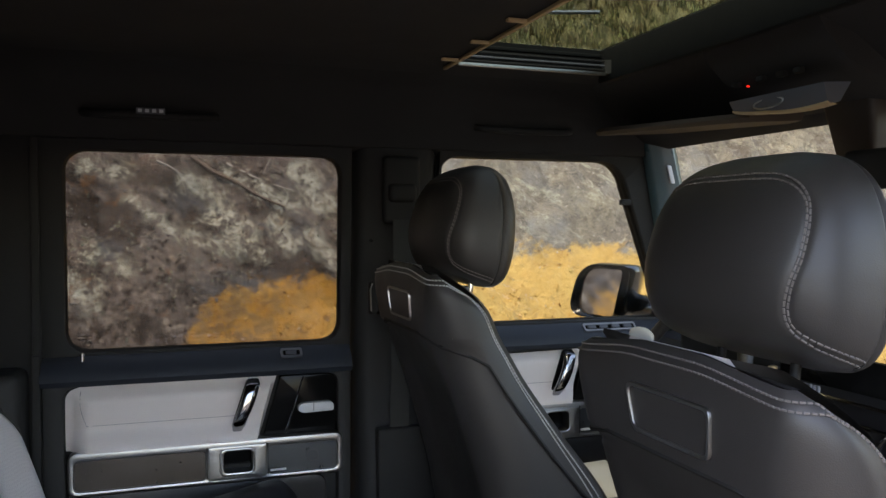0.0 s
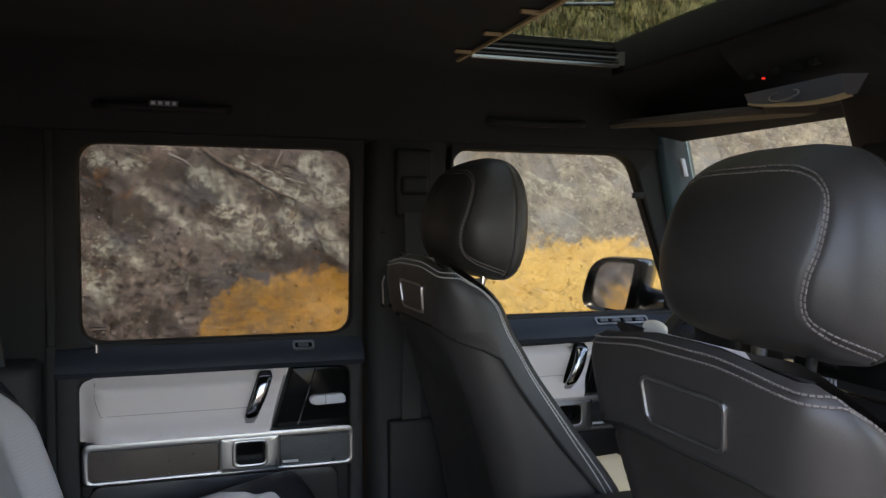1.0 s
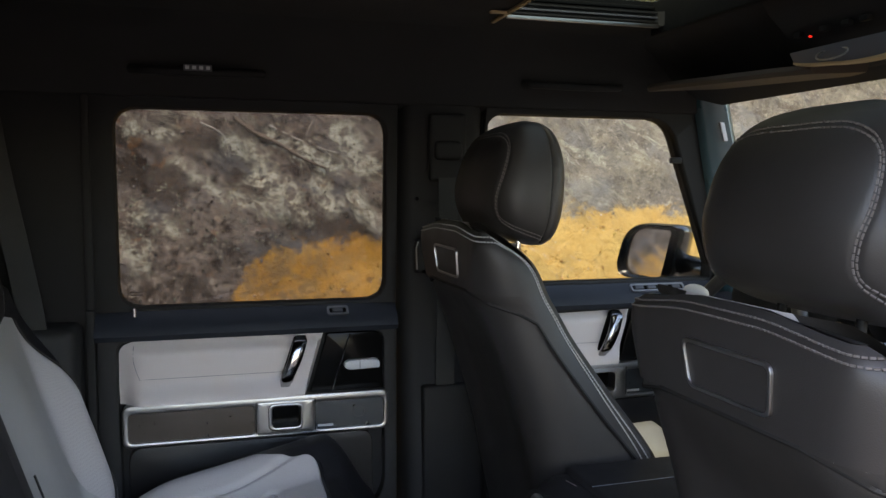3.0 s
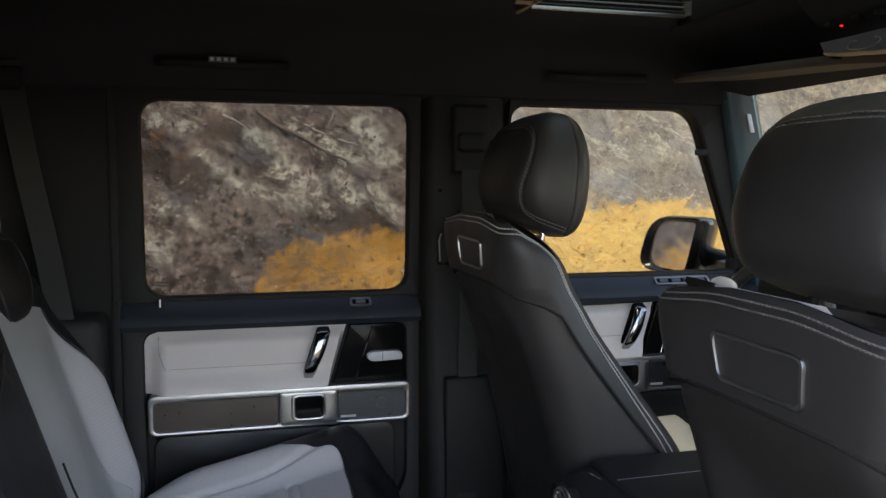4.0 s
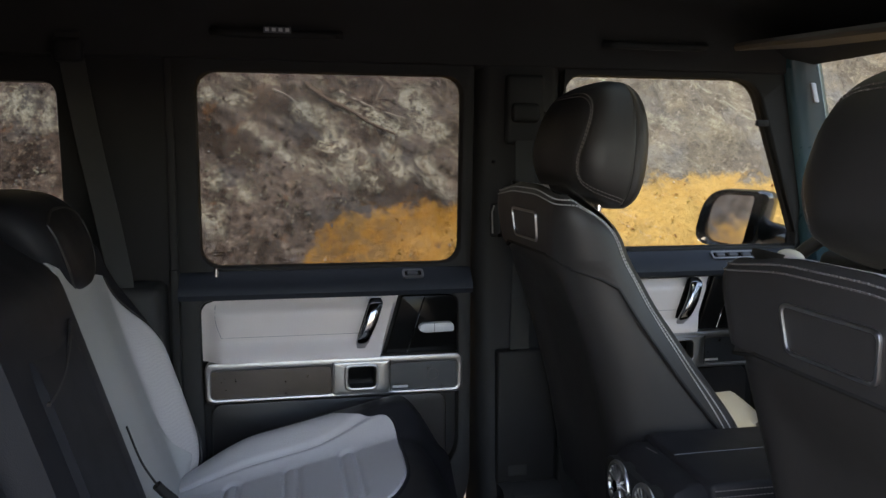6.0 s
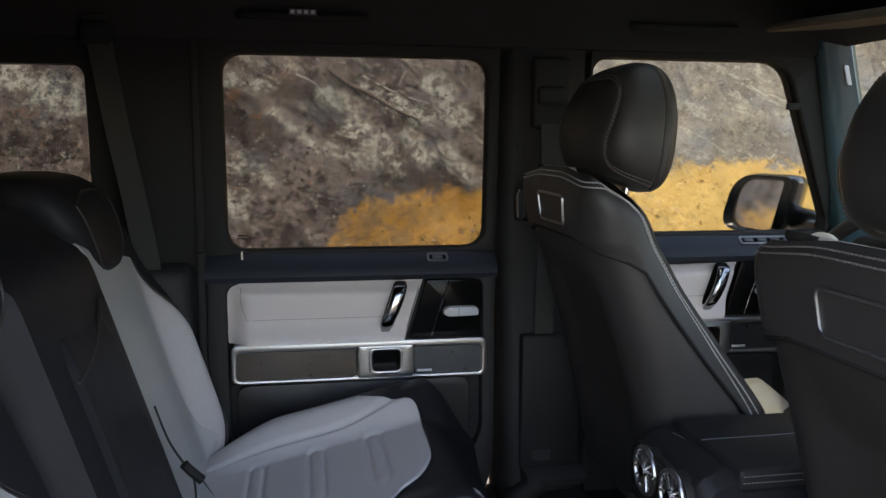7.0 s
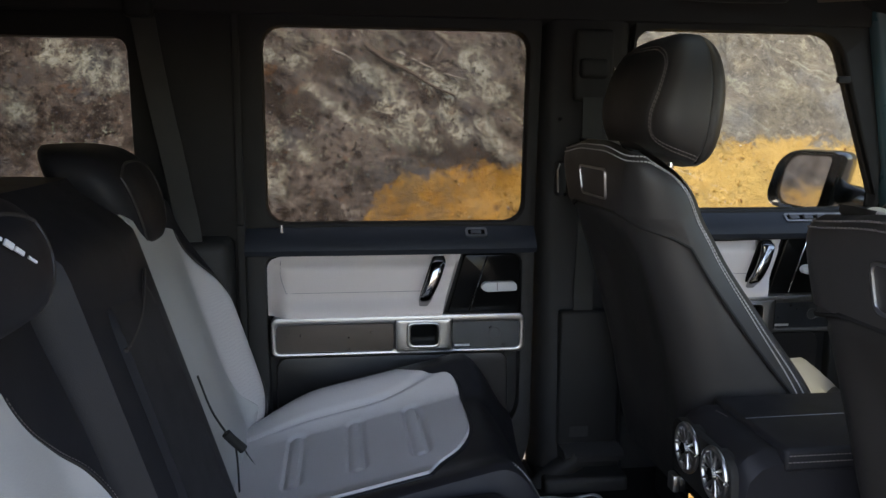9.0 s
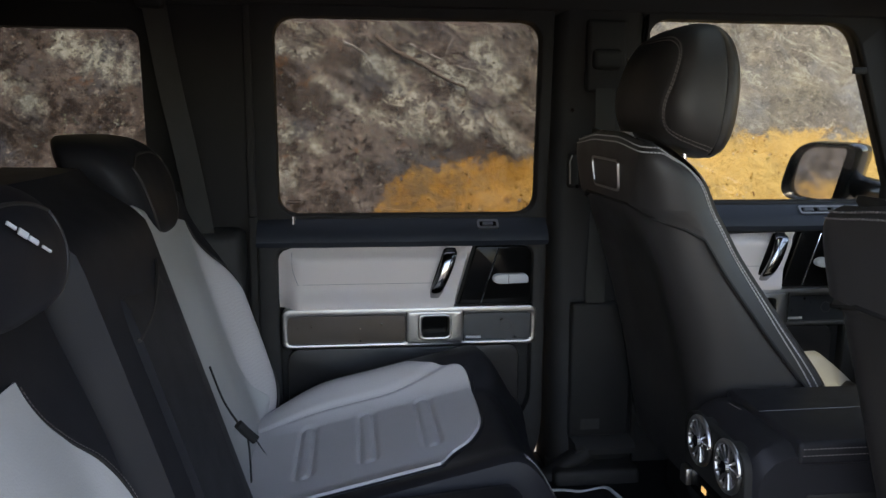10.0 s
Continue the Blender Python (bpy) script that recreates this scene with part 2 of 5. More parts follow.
def stone_mat(name, stops):
    """Stones that differ from one to the next."""
    m = mat(name, (0.1, 0.1, 0.1), 0.95, bump=0.6, scale=60, spec=0.1)
    n, l = m.node_tree.nodes, m.node_tree.links
    g, r = n.new("ShaderNodeNewGeometry"), n.new("ShaderNodeValToRGB")
    l.new(g.outputs["Random Per Island"], r.inputs[0])
    els = r.color_ramp.elements
    while len(els) < len(stops):
        els.new(0.5)
    for e, (at, col) in zip(els, stops):
        e.position, e.color = at, (*col, 1)
    nz = n.new("ShaderNodeTexNoise")
    nz.inputs["Scale"].default_value = 22
    nz.inputs["Detail"].default_value = 5
    mx = n.new("ShaderNodeMix")
    mx.data_type, mx.blend_type = 'RGBA', 'MULTIPLY'
    mx.inputs[0].default_value = 0.55
    l.new(r.outputs[0], mx.inputs[6])
    l.new(nz.outputs["Color"], mx.inputs[7])
    l.new(mx.outputs[2], n["Principled BSDF"].inputs["Base Color"])
    return m


STONE = stone_mat("bank_stone", [(0.0, (0.05, 0.038, 0.03)), (0.5, (0.12, 0.098, 0.08)), (0.8, (0.20, 0.185, 0.16)), (1.0, (0.13, 0.135, 0.145))])
LICHEN = stone_mat("lichen_stone", [(0.0, (0.20, 0.195, 0.15)), (0.6, (0.29, 0.285, 0.22)), (1.0, (0.38, 0.37, 0.32))])
CLOD = stone_mat("ochre_clod", [(0.0, (0.22, 0.12, 0.04)), (0.5, (0.42, 0.24, 0.06)), (0.85, (0.55, 0.38, 0.14)), (1.0, (0.5, 0.44, 0.34))])


# ---- mesh helpers ----
def thing(name, base, label, category, group="", kind=""):
    ob = new(name)
    ob.location = base
    ob.empty_display_size = 0.05
    return tagged(ob, label, category, group, kind)


def base_of(ob):
    while ob.parent:
        ob = ob.parent
    return Vector(ob.location)


def finish(bm, name, material, sharp=38):
    me = bpy.data.meshes.new(name)
    bmesh.ops.recalc_face_normals(bm, faces=bm.faces)
    bm.to_mesh(me)
    bm.free()
    me.polygons.foreach_set("use_smooth", [True] * len(me.polygons))
    me.set_sharp_from_angle(angle=radians(sharp))
    me.materials.append(material)
    return me


def part(name, bm, material, parent, label=""):
    """One mesh under a thing or a part; the mesh is given in world places."""
    bmesh.ops.translate(bm, verts=bm.verts, vec=-base_of(parent))
    ob = new(name, finish(bm, name, material))
    ob.parent = parent
    return tagged(ob, label)


def single(name, bm, material, label, category, kind="", group=""):
    return tagged(new(name, finish(bm, name, material)), label, category, group, kind)


def box(x0, x1, y0, y1, z0, z1, bevel=0.0, seg=2, bm=None):
    bm = bm or bmesh.new()
    m = Matrix.Translation(((x0 + x1) / 2, (y0 + y1) / 2, (z0 + z1) / 2)) @ Matrix.Diagonal((abs(x1 - x0), abs(y1 - y0), abs(z1 - z0), 1))
    vs = bmesh.ops.create_cube(bm, size=1, matrix=m)["verts"]
    if bevel:
        es = {e for v in vs for e in v.link_edges}
        bmesh.ops.bevel(bm, geom=list(es), offset=bevel, segments=seg, affect='EDGES', profile=0.5)
    return bm


def rpoly(pts, r, n=6):
    """A polygon with rounded corners; r may be one radius or one for each corner."""
    out, k = [], len(pts)
    for i, p in enumerate(pts):
        p, a, c = Vector(p), Vector(pts[i - 1]), Vector(pts[(i + 1) % k])
        rad = r[i] if isinstance(r, (list, tuple)) else r
        da, dc = (a - p), (c - p)
        ta = min(rad, da.length * 0.49, dc.length * 0.49)
        s, e = p + da.normalized() * ta, p + dc.normalized() * ta
        for j in range(n + 1):
            q = j / n
            out.append(tuple((1 - q) ** 2 * s + 2 * q * (1 - q) * (p * 0.88 + (s + e) * 0.06) + q * q * e))
    return out


def rrect(x0, x1, z0, z1, r, n=6):
    return rpoly([(x0, z0), (x1, z0), (x1, z1), (x0, z1)], r, n)


def plate(outer, holes, y0, y1, bevel=0.0, bm=None, lean=None):
    """A plate in the xz plane between y0 and y1, with holes. lean(z): shift in y."""
    bm = bm or bmesh.new()
    edges = []
    first = []
    for loop in [outer, *holes]:
        vs = [bm.verts.new((p[0], y0, p[1])) for p in loop]
        first += vs
        edges += [bm.edges.new((vs[i - 1], vs[i])) for i in range(len(vs))]
    if holes:
        faces = [f for f in bmesh.ops.triangle_fill(bm, use_beauty=True, edges=edges)["geom"] if isinstance(f, bmesh.types.BMFace)]
    else:
        faces = [bm.faces.new(first)]
    ext = bmesh.ops.extrude_face_region(bm, geom=faces)["geom"]
    ev = [v for v in ext if isinstance(v, bmesh.types.BMVert)]
    bmesh.ops.translate(bm, verts=ev, vec=(0, y1 - y0, 0))
    if bevel:
        es = [e for e in bm.edges if len(e.link_faces) == 2 and e.calc_face_angle(0) > 1.2 and abs(e.verts[0].co.y - e.verts[1].co.y) < 1e-5 and abs(e.verts[0].co.y - min(y0, y1)) < 1e-5]
        bmesh.ops.bevel(bm, geom=es, offset=bevel, segments=2, affect='EDGES', profile=0.5)
    if lean:
        for v in bm.verts:
            v.co.y += lean(v.co.z)
    return bm


def loft(rings, closed=True, cap=True, bm=None):
    bm = bm or bmesh.new()
    rows = [[bm.verts.new(p) for p in ring] for ring in rings]
    k = len(rows[0])
    for a, c in zip(rows, rows[1:]):
        for i in range(k if closed else k - 1):
            j = (i + 1) % k
            bm.faces.new((a[i], a[j], c[j], c[i]))
    if cap and closed:
        bm.faces.new(rows[0])
        bm.faces.new(rows[-1])
    return bm


def tube(pts, r, n=8, bm=None, flat=1.0):
    """A round bar along points."""
    pts = [Vector(p) for p in pts]
    rings = []
    for i, p in enumerate(pts):
        d = (pts[min(i + 1, len(pts) - 1)] - pts[max(i - 1, 0)]).normalized()
        a = d.cross(Vector((0, 0, 1)))
        a = (a if a.length > 0.05 else d.cross(Vector((0, 1, 0)))).normalized()
        c = d.cross(a)
        rings.append([p + a * r * math.cos(2 * math.pi * j / n) + c * r * flat * math.sin(2 * math.pi * j / n) for j in range(n)])
    return loft(rings, bm=bm)


def walk_along(pts, gap):
    """Points at even steps along a line of points."""
    pts = [Vector(p) for p in pts]
    out, left = [pts[0]], gap
    for a, c in zip(pts, pts[1:]):
        d = (c - a).length
        pos = left
        while pos <= d:
            out.append(a.lerp(c, pos / d))
            pos += gap
        left = pos - d
    return out


def stitches(pts, length=0.0045, gap=0.0065, r=0.0007, side=Vector((0, 0, 0)), bm=None):
    bm = bm or bmesh.new()
    for rowoff in (-1, 1) if side.length else (0,):
        ps = walk_along([Vector(p) + side * rowoff for p in pts], gap)
        for a, c in zip(ps, ps[1:]):
            tube([a, a.lerp(c, length / gap)], r, 5, bm)
    return bm


def curve_pts(ctrl, n=10):
    """A smooth line through the given points."""
    ps = [Vector(p) for p in ctrl]
    ps = [ps[0] * 2 - ps[1], *ps, ps[-1] * 2 - ps[-2]]
    out = []
    for a, b, c, d in zip(ps, ps[1:], ps[2:], ps[3:]):
        for i in range(n):
            t = i / n
            out.append(0.5 * (2 * b + (c - a) * t + (2 * a - 5 * b + 4 * c - d) * t * t + (3 * b - a - 3 * c + d) * t ** 3))
    out.append(ps[-2])
    return out


def smooth(x, lo, hi):
    t = max(0.0, min(1.0, (x - lo) / (hi - lo)))
    return t * t * (3 - 2 * t)


def interp(x, table):
    """Values of a table of (x, a, b, ...) at x, smoothly joined."""
    if x >= table[-1][0]:
        return list(table[-1][1:])
    k = max(0, sum(1 for row in table if row[0] <= x) - 1)
    p, q = table[k], table[k + 1]
    o, r = table[max(k - 1, 0)], table[min(k + 2, len(table) - 1)]
    h = q[0] - p[0]
    t = max(0.0, (x - p[0]) / h)
    out = []
    for a, b, c, d in zip(o[1:], p[1:], q[1:], r[1:]):
        m0 = (c - a) / (q[0] - o[0]) * h
        m1 = (d - b) / (r[0] - p[0]) * h
        out.append((2 * t ** 3 - 3 * t * t + 1) * b + (t ** 3 - 2 * t * t + t) * m0 + (3 * t * t - 2 * t ** 3) * c + (t ** 3 - t * t) * m1)
    return out


def patch(fn, us, vs, bm=None):
    """A sheet of fn(u, v) over rows of u and columns of v(u)."""
    bm = bm or bmesh.new()
    rows = [[bm.verts.new(fn(u, v)) for v in (vs(u) if callable(vs) else vs)] for u in us]
    for a, c in zip(rows, rows[1:]):
        for i in range(len(a) - 1):
            bm.faces.new((a[i], a[i + 1], c[i + 1], c[i]))
    return bm


def span(a, b, n):
    return [a + (b - a) * i / (n - 1) for i in range(n)]


def remap(bm, fn):
    for v in bm.verts:
        v.co = fn(v.co.copy())
    return bm


def lean(z):
    """The sides lean in above the belt line."""
    return -max(0.0, z - 1.355) * 0.058


def lean_right(z):
    return -lean(z)


# ---- ground and bank ----
def bank_height(x, y):
    foot = 2.3 + 0.25 * math.sin(x * 0.55)
    if y <= foot:
        return 0.0
    up = y - foot
    z = 0.82 * up + 0.55 * max(0.0, up - 1.9) + 0.5 * max(0.0, up - 3.4)
    p = Vector((x * 0.7, y * 0.7, 0.0))
    z += smooth(up, 0, 1.2) * (0.35 * noise.fractal(p, 0.9, 2.0, 5) + 0.16 * noise.fractal(p * 5, 0.7, 2.1, 5))
    return max(z, 0.0)


def build_ground():
    xs = [-900, -300, -100, -40, -20, -14] + span(-10, 12, 420) + [14, 17, 22, 40, 100, 300, 900]
    ys = [-900, -300, -100, -30, -10, -5, 0, 1.5, 2.0] + span(2.2, 9.5, 170) + [10.5, 12, 15, 20, 40, 100, 300, 900]
    verts = [(x, y, bank_height(x, min(y, 16))) for y in ys for x in xs]
    k = len(xs)
    faces = [(j * k + i, j * k + i + 1, j * k + k + i + 1, j * k + k + i) for j in range(len(ys) - 1) for i in range(k - 1)]
    me = bpy.data.meshes.new("ground")
    me.from_pydata(verts, [], faces)
    me.polygons.foreach_set("use_smooth", [True] * len(me.polygons))
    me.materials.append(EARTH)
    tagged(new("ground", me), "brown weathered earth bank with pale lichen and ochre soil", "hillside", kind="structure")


build_ground()


def ochre_here(x, z):
    return z + 0.2 * noise.noise(Vector((x * 2.2, z * 2.2, 3.0))) - min(0.0, 0.5 * (x - 0.60)) - min(0.0, 3.0 * (x - 0.34)) - 0.17 * min(1.0, max(0.0, (x - 1.3) / 0.8)) < 1.24


def lichen_here(x, z):
    c, s = math.cos(radians(38)), math.sin(radians(38))
    along, across = x * c - z * s, x * s + z * c
    q = noise.fractal(Vector((along * 0.9, across * 2.3, 7.0)), 0.8, 2.0, 4)
    return q > (0.16 if x < 1.6 else 0.28)


def scatter(name, material, label, count, small, large, test, flat):
    rnd = random.Random(len(name))
    ico = bmesh.new()
    bmesh.ops.create_icosphere(ico, subdivisions=1, radius=1)
    base = [v.co.copy() for v in ico.verts]
    tris = [[v.index for v in f.verts] for f in ico.faces]
    ico.free()
    verts, faces = [], []
    made = 0
    while made < count:
        x, y = rnd.uniform(-2.6, 7.5), rnd.uniform(2.9, 6.6)
        z = bank_height(x, y)
        if not test(x, z):
            continue
        r = small * (large / small) ** (rnd.random() ** 2.2)
        turn = Euler((rnd.uniform(0, 6.3), rnd.uniform(0, 6.3), rnd.uniform(0, 6.3))).to_matrix()
        sx, sy, sz = rnd.uniform(0.7, 1.4), rnd.uniform(0.5, 1.0), rnd.uniform(0.5, 1.1) * flat
        o = len(verts)
        for b in base:
            k = rnd.uniform(0.75, 1.2)
            q = turn @ Vector((b.x * sx * k, b.y * sy * k, b.z * sz * k)) * r
            verts.append((x + q.x, y + q.y, z + q.z - 0.2 * r))
        faces += [[o + i for i in t] for t in tris]
        made += 1
    me = bpy.data.meshes.new(name)
    me.from_pydata(verts, [], faces)
    me.materials.append(material)
    tagged(new(name, me), label, "stones", kind="stuff")


scatter("bank_stones", STONE, "loose brown and grey stones on the bank", 13000, 0.003, 0.015, lambda x, z: z > 0.7 and x < 1.9 and not ochre_here(x, z - 0.05), 0.8)
scatter("lichen_stones", LICHEN, "pale lichen covered stones in slanting streaks", 12000, 0.003, 0.014, lambda x, z: z > 0.9 and not ochre_here(x, z - 0.16) and lichen_here(x, z), 0.6)
scatter("ochre_clods", CLOD, "loose ochre clods at the foot of the bank", 7000, 0.004, 0.016, lambda x, z: 0.5 < z and ochre_here(x, z), 0.7)


def branch(pts, r, material, label):
    t = thing("dead_branch", (pts[0][0], pts[0][1], bank_height(*pts[0])), label, "branch", "dead branches")
    run = curve_pts([(x, y, bank_height(x, y) + r * 0.6) for x, y in pts], 6)
    rings = []
    for i, q in enumerate(run):
        k = r * (1.15 - 0.8 * i / len(run)) * (1 + 0.2 * math.sin(i * 1.7))
        rings.append([(q.x + 0.3 * k * math.cos(a), q.y + k * math.cos(a), q.z + k * math.sin(a)) for a in span(0, 2 * math.pi, 9)[:-1]])
    part("stem", loft(rings), material, t)
    for f, dx, dy in ((0.45, 0.07, 0.03), (0.75, 0.05, -0.03)):
        q = run[int(f * (len(run) - 1))]
        e = (q.x + dx, q.y + dy)
        part("twig", tube([q, ((q.x + e[0]) / 2, (q.y + e[1]) / 2, bank_height((q.x + e[0]) / 2, (q.y + e[1]) / 2) + 0.012), (e[0], e[1], bank_height(*e) + 0.004)], r * 0.28, 6), material, t)


def on_bank(x, z):
    """The place on the bank at a height."""
    lo, hi = 2.4, 9.0
    for _ in range(30):
        mid = (lo + hi) / 2
        lo, hi = (mid, hi) if bank_height(x, mid) < z else (lo, mid)
    return (x, lo)


DEAD = mat("dead_wood", (0.085, 0.062, 0.045), 0.9, bump=0.6, scale=80)
PALEWOOD = mat("bleached_wood", (0.20, 0.185, 0.16), 0.9, bump=0.6, scale=80)
branch([on_bank(x, z) for x, z in ((0.36, 2.10), (0.50, 2.00), (0.66, 1.92), (0.82, 1.82), (0.98, 1.75))], 0.020, DEAD, "long brown dead branch lying on the bank")
branch([on_bank(x, z) for x, z in ((0.60, 2.06), (0.78, 1.97), (0.95, 1.90), (1.10, 1.86))], 0.012, PALEWOOD, "grey weathered branch lying beside the brown one")
branch([on_bank(x, z) for x, z in ((0.13, 2.06), (0.22, 2.02), (0.31, 1.96))], 0.010, PALEWOOD, "short bleached branch lying on the bank")


def grass(name, material, label, count, area, low, high, width, test):
    """Upright dry blades, two triangles each."""
    rnd = random.Random(len(label))
    verts, faces = [], []
    made = 0
    while made < count:
        x, y = rnd.uniform(*area[0]), rnd.uniform(*area[1])
        z = bank_height(x, y)
        if not test(x, z) or noise.noise(Vector((x * 1.6, y * 1.6, 5.0))) < rnd.uniform(-0.5, 0.4):
            continue
        for _ in range(6):
            bx, by = x + rnd.gauss(0, 0.03), y + rnd.gauss(0, 0.03)
            h, w, a = rnd.uniform(low, high), width * rnd.uniform(0.6, 1.4), rnd.uniform(-0.9, 0.9)
            tx, ty = rnd.gauss(0, 0.35) * h, rnd.gauss(-0.1, 0.25) * h
            c, s = math.cos(a) * w, math.sin(a) * w
            o = len(verts)
            verts += [(bx - c, by - s, z - 0.02), (bx + c, by + s, z - 0.02), (bx + c * 0.7 + tx * 0.4, by + s * 0.7 + ty * 0.4, z + h * 0.6), (bx + tx, by + ty, z + h)]
            faces += [(o, o + 1, o + 2), (o, o + 2, o + 3)]
        made += 1
    me = bpy.data.meshes.new(name)
    me.from_pydata(verts, [], faces)
    me.materials.append(material)
    tagged(new(name, me), label, "grass", kind="stuff")


OLIVE = stone_mat("olive_scrub", [(0.0, (0.05, 0.05, 0.022)), (0.55, (0.15, 0.135, 0.065)), (1.0, (0.38, 0.33, 0.18))])
grass("scrub", OLIVE, "olive and yellow dry scrub high on the bank", 9000, ((1.5, 9.0), (4.7, 7.4)), 0.03, 0.10, 0.010, lambda x, z: z > 2.6)

# ---- shell of the car ----
FLOOR = 0.735


def build_shell():
    bm = box(-1.4, 1.9, -0.78, 0.78, FLOOR - 0.06, FLOOR)
    single("floor", bm, CARPET, "black carpeted car floor", "floor", "structure")
    # headliner with the sunroof opening
    bm = plate(rrect(-1.4, 1.17, -0.52, 0.52, 0.001, 1), [rrect(0.76, 1.13, -0.40, 0.40, 0.03)], 1.97, 2.0)
    remap(bm, lambda c: Vector((c.x, c.z, c.y)))
    for s in (1, -1):
        prof = [(0.52, 1.97), (0.58, 1.962), (0.63, 1.94), (0.663, 1.905), (0.683, 1.86), (0.691, 1.822), (0.74, 1.806), (0.78, 1.86), (0.72, 1.98), (0.60, 2.03), (0.52, 2.03)]
        loft([[(x, s * p[0], p[1]) for p in prof] for x in (-1.4, -0.5, 0.4, 1.17, 1.42)], bm=bm)
    prof = [(1.168, 1.97), (1.25, 1.945), (1.33, 1.897), (1.42, 1.852), (1.47, 1.840), (1.50, 1.88), (1.42, 1.96), (1.168, 2.03)]
    loft([[(p[0], y, p[1]) for p in prof] for y in (-0.71, -0.3, 0.3, 0.71)], bm=bm)
    single("ceiling", bm, CLOTH, "black cloth headliner with a sunroof opening", "ceiling", "structure")
    # outer roof skin
    bm = plate(rrect(-1.45, 1.5, -0.72, 0.72, 0.05), [rrect(0.62, 1.175, -0.56, 0.56, 0.03)], 2.035, 2.05)
    remap(bm, lambda c: Vector((c.x, c.z, c.y)))
    single("roof", bm, BLACKPAINT, "dark painted car roof panel", "roof", "structure")
    # quarter panels
    for s, nm in ((1, "left"), (-1, "right")):
        end = -0.062 if s > 0 else -0.05
        bm = plate([(-1.4, 0.5), (end, 0.5), (end, 1.93), (-1.4, 1.93)], [rrect(-1.02, -0.285 if s > 0 else -0.36, 1.40, 1.766, 0.03)],
                   0.735, 0.78, lean=lean)
        if s < 0:
            remap(bm, lambda c: Vector((c.x, -c.y, c.z)))
        single("wall_" + nm, bm, PLASTIC, "dark plastic trim of the rear quarter panel", "wall", "structure")
        bm = plate(rrect(-1.05, -0.25 if s > 0 else -0.33, 1.37, 1.80, 0.03), [], 0.765, 0.769, lean=lean)
        if s < 0:
            remap(bm, lambda c: Vector((c.x, -c.y, c.z)))
        g = single("window_quarter_" + nm, bm, TINTED, "tinted rear quarter window", "window", "structure")
    bm = box(-1.46, -1.40, -0.78, 0.78, 0.5, 2.0)
    single("wall_rear", bm, PLASTIC, "dark plastic tailgate trim", "wall", "structure")
    # firewall and side below the right hand opening
    bm = box(1.88, 1.94, -0.78, 0.78, 0.5, 1.22)
    single("wall_front", bm, PLASTIC, "dark plastic firewall", "wall", "structure")
    bm = box(-0.05, 0.84, -0.80, -0.735, 0.5, 0.66, 0.01)
    single("trim_sill", bm, PLASTIC, "dark plastic door sill", "door sill", "structure")
    # ledge of the cargo side beside the rear seat
    bm = box(-1.35, -0.075, 0.60, 0.732, 0.66, 1.335, 0.02, 3)
    single("trim_cargo", bm, TRIM, "charcoal plastic trim beside the rear seat", "trim panel", "structure")
    # B-pillars
    for s, nm in ((1, "left"), (-1, "right")):
        a, c = (0.628, 0.836) if s > 0 else (0.845, 0.93)
        rings = []
        for z, dpt in ((0.56, 0.62), (0.75, 0.645), (1.12, 0.665), (1.15, 0.680), (1.3, 0.694), (1.6, 0.703), (1.84, 0.695), (1.90, 0.69)):
            yy = dpt
            ring = [(a, 0.79 + lean(z)), (a, yy + 0.03), (a + 0.012, yy + 0.008), (a + 0.03, yy), (c - 0.03, yy), (c - 0.012, yy + 0.008), (c, yy + 0.03), (c, 0.79 + lean(z))]
            rings.append([(x, s * y, z) for x, y in ring])
        single("pillar_" + nm, loft(rings), PLASTIC, "dark plastic B-pillar trim between the doors", "pillar", "structure")


build_shell()


def build_sunroof():
    t = thing("sunroof", (0.95, 0, 1.97), "sunroof with dark glass and beige rear edge, closed", "sunroof")
    part("glass", plate_h(rrect(0.74, 1.17, -0.44, 0.44, 0.03), [], 2.030, 2.034), ROOFGLASS, t, "dark sunroof glass")
    # side rails with stepped grooves
    for s in (1, -1):
        part("rail", box(0.775, 1.120, s * 0.388, s * 0.3955, 1.9655, 1.9725, 0.001), SATIN, t, "bright aluminium rail")
        for k in range(3):
            part("seal", box(0.775, 1.128, s * (0.402 + 0.009 * k), s * (0.418 + 0.009 * k), 1.980 + 0.015 * k, 1.988 + 0.015 * k, 0.002), RUBBER, t)
        part("liner", box(0.772, 1.127, s * 0.3965, s * 0.3992, 1.9735, 2.002), RUBBER, t)
        for k in range(3):
            part("groove_strip", box(0.774, 1.126, s * (0.3925 + 0.0006 * k), s * 0.3962, 1.976 + 0.0095 * k, 1.980 + 0.0095 * k, 0.001), GREY if k == 1 else PLASTIC, t)
        part("inner_wall", box(0.76, 1.135, s * 0.43, s * 0.442, 1.975, 2.029), RUBBER, t)
    part("front_edge", box(1.128, 1.15, -0.44, 0.44, 1.955, 2.029, 0.006), RUBBER, t)
    # rear blind edge: slim beige lip with brackets
    part("blind_edge", box(0.755, 0.763, -0.43, 0.43, 1.962, 1.968, 0.001), BEIGE, t, "beige edge of the roller blind")
    part("blind", box(0.60, 0.75, -0.43, 0.43, 2.005, 2.012), CLOTH, t)
    for y in (-0.30, -0.14, 0.02, 0.18, 0.34):
        part("bracket", box(0.722, 0.756, y - 0.006, y + 0.006, 1.962, 1.967, 0.001), BEIGE, t, "beige bracket")
    part("latch", box(0.80, 0.86, -0.17, -0.11, 2.012, 2.026, 0.006), CREAM, t, "cream latch")
    part("deflector", tube([(0.88, 0.30, 2.06), (1.05, 0.30, 2.075)], 0.004), SATIN, t)


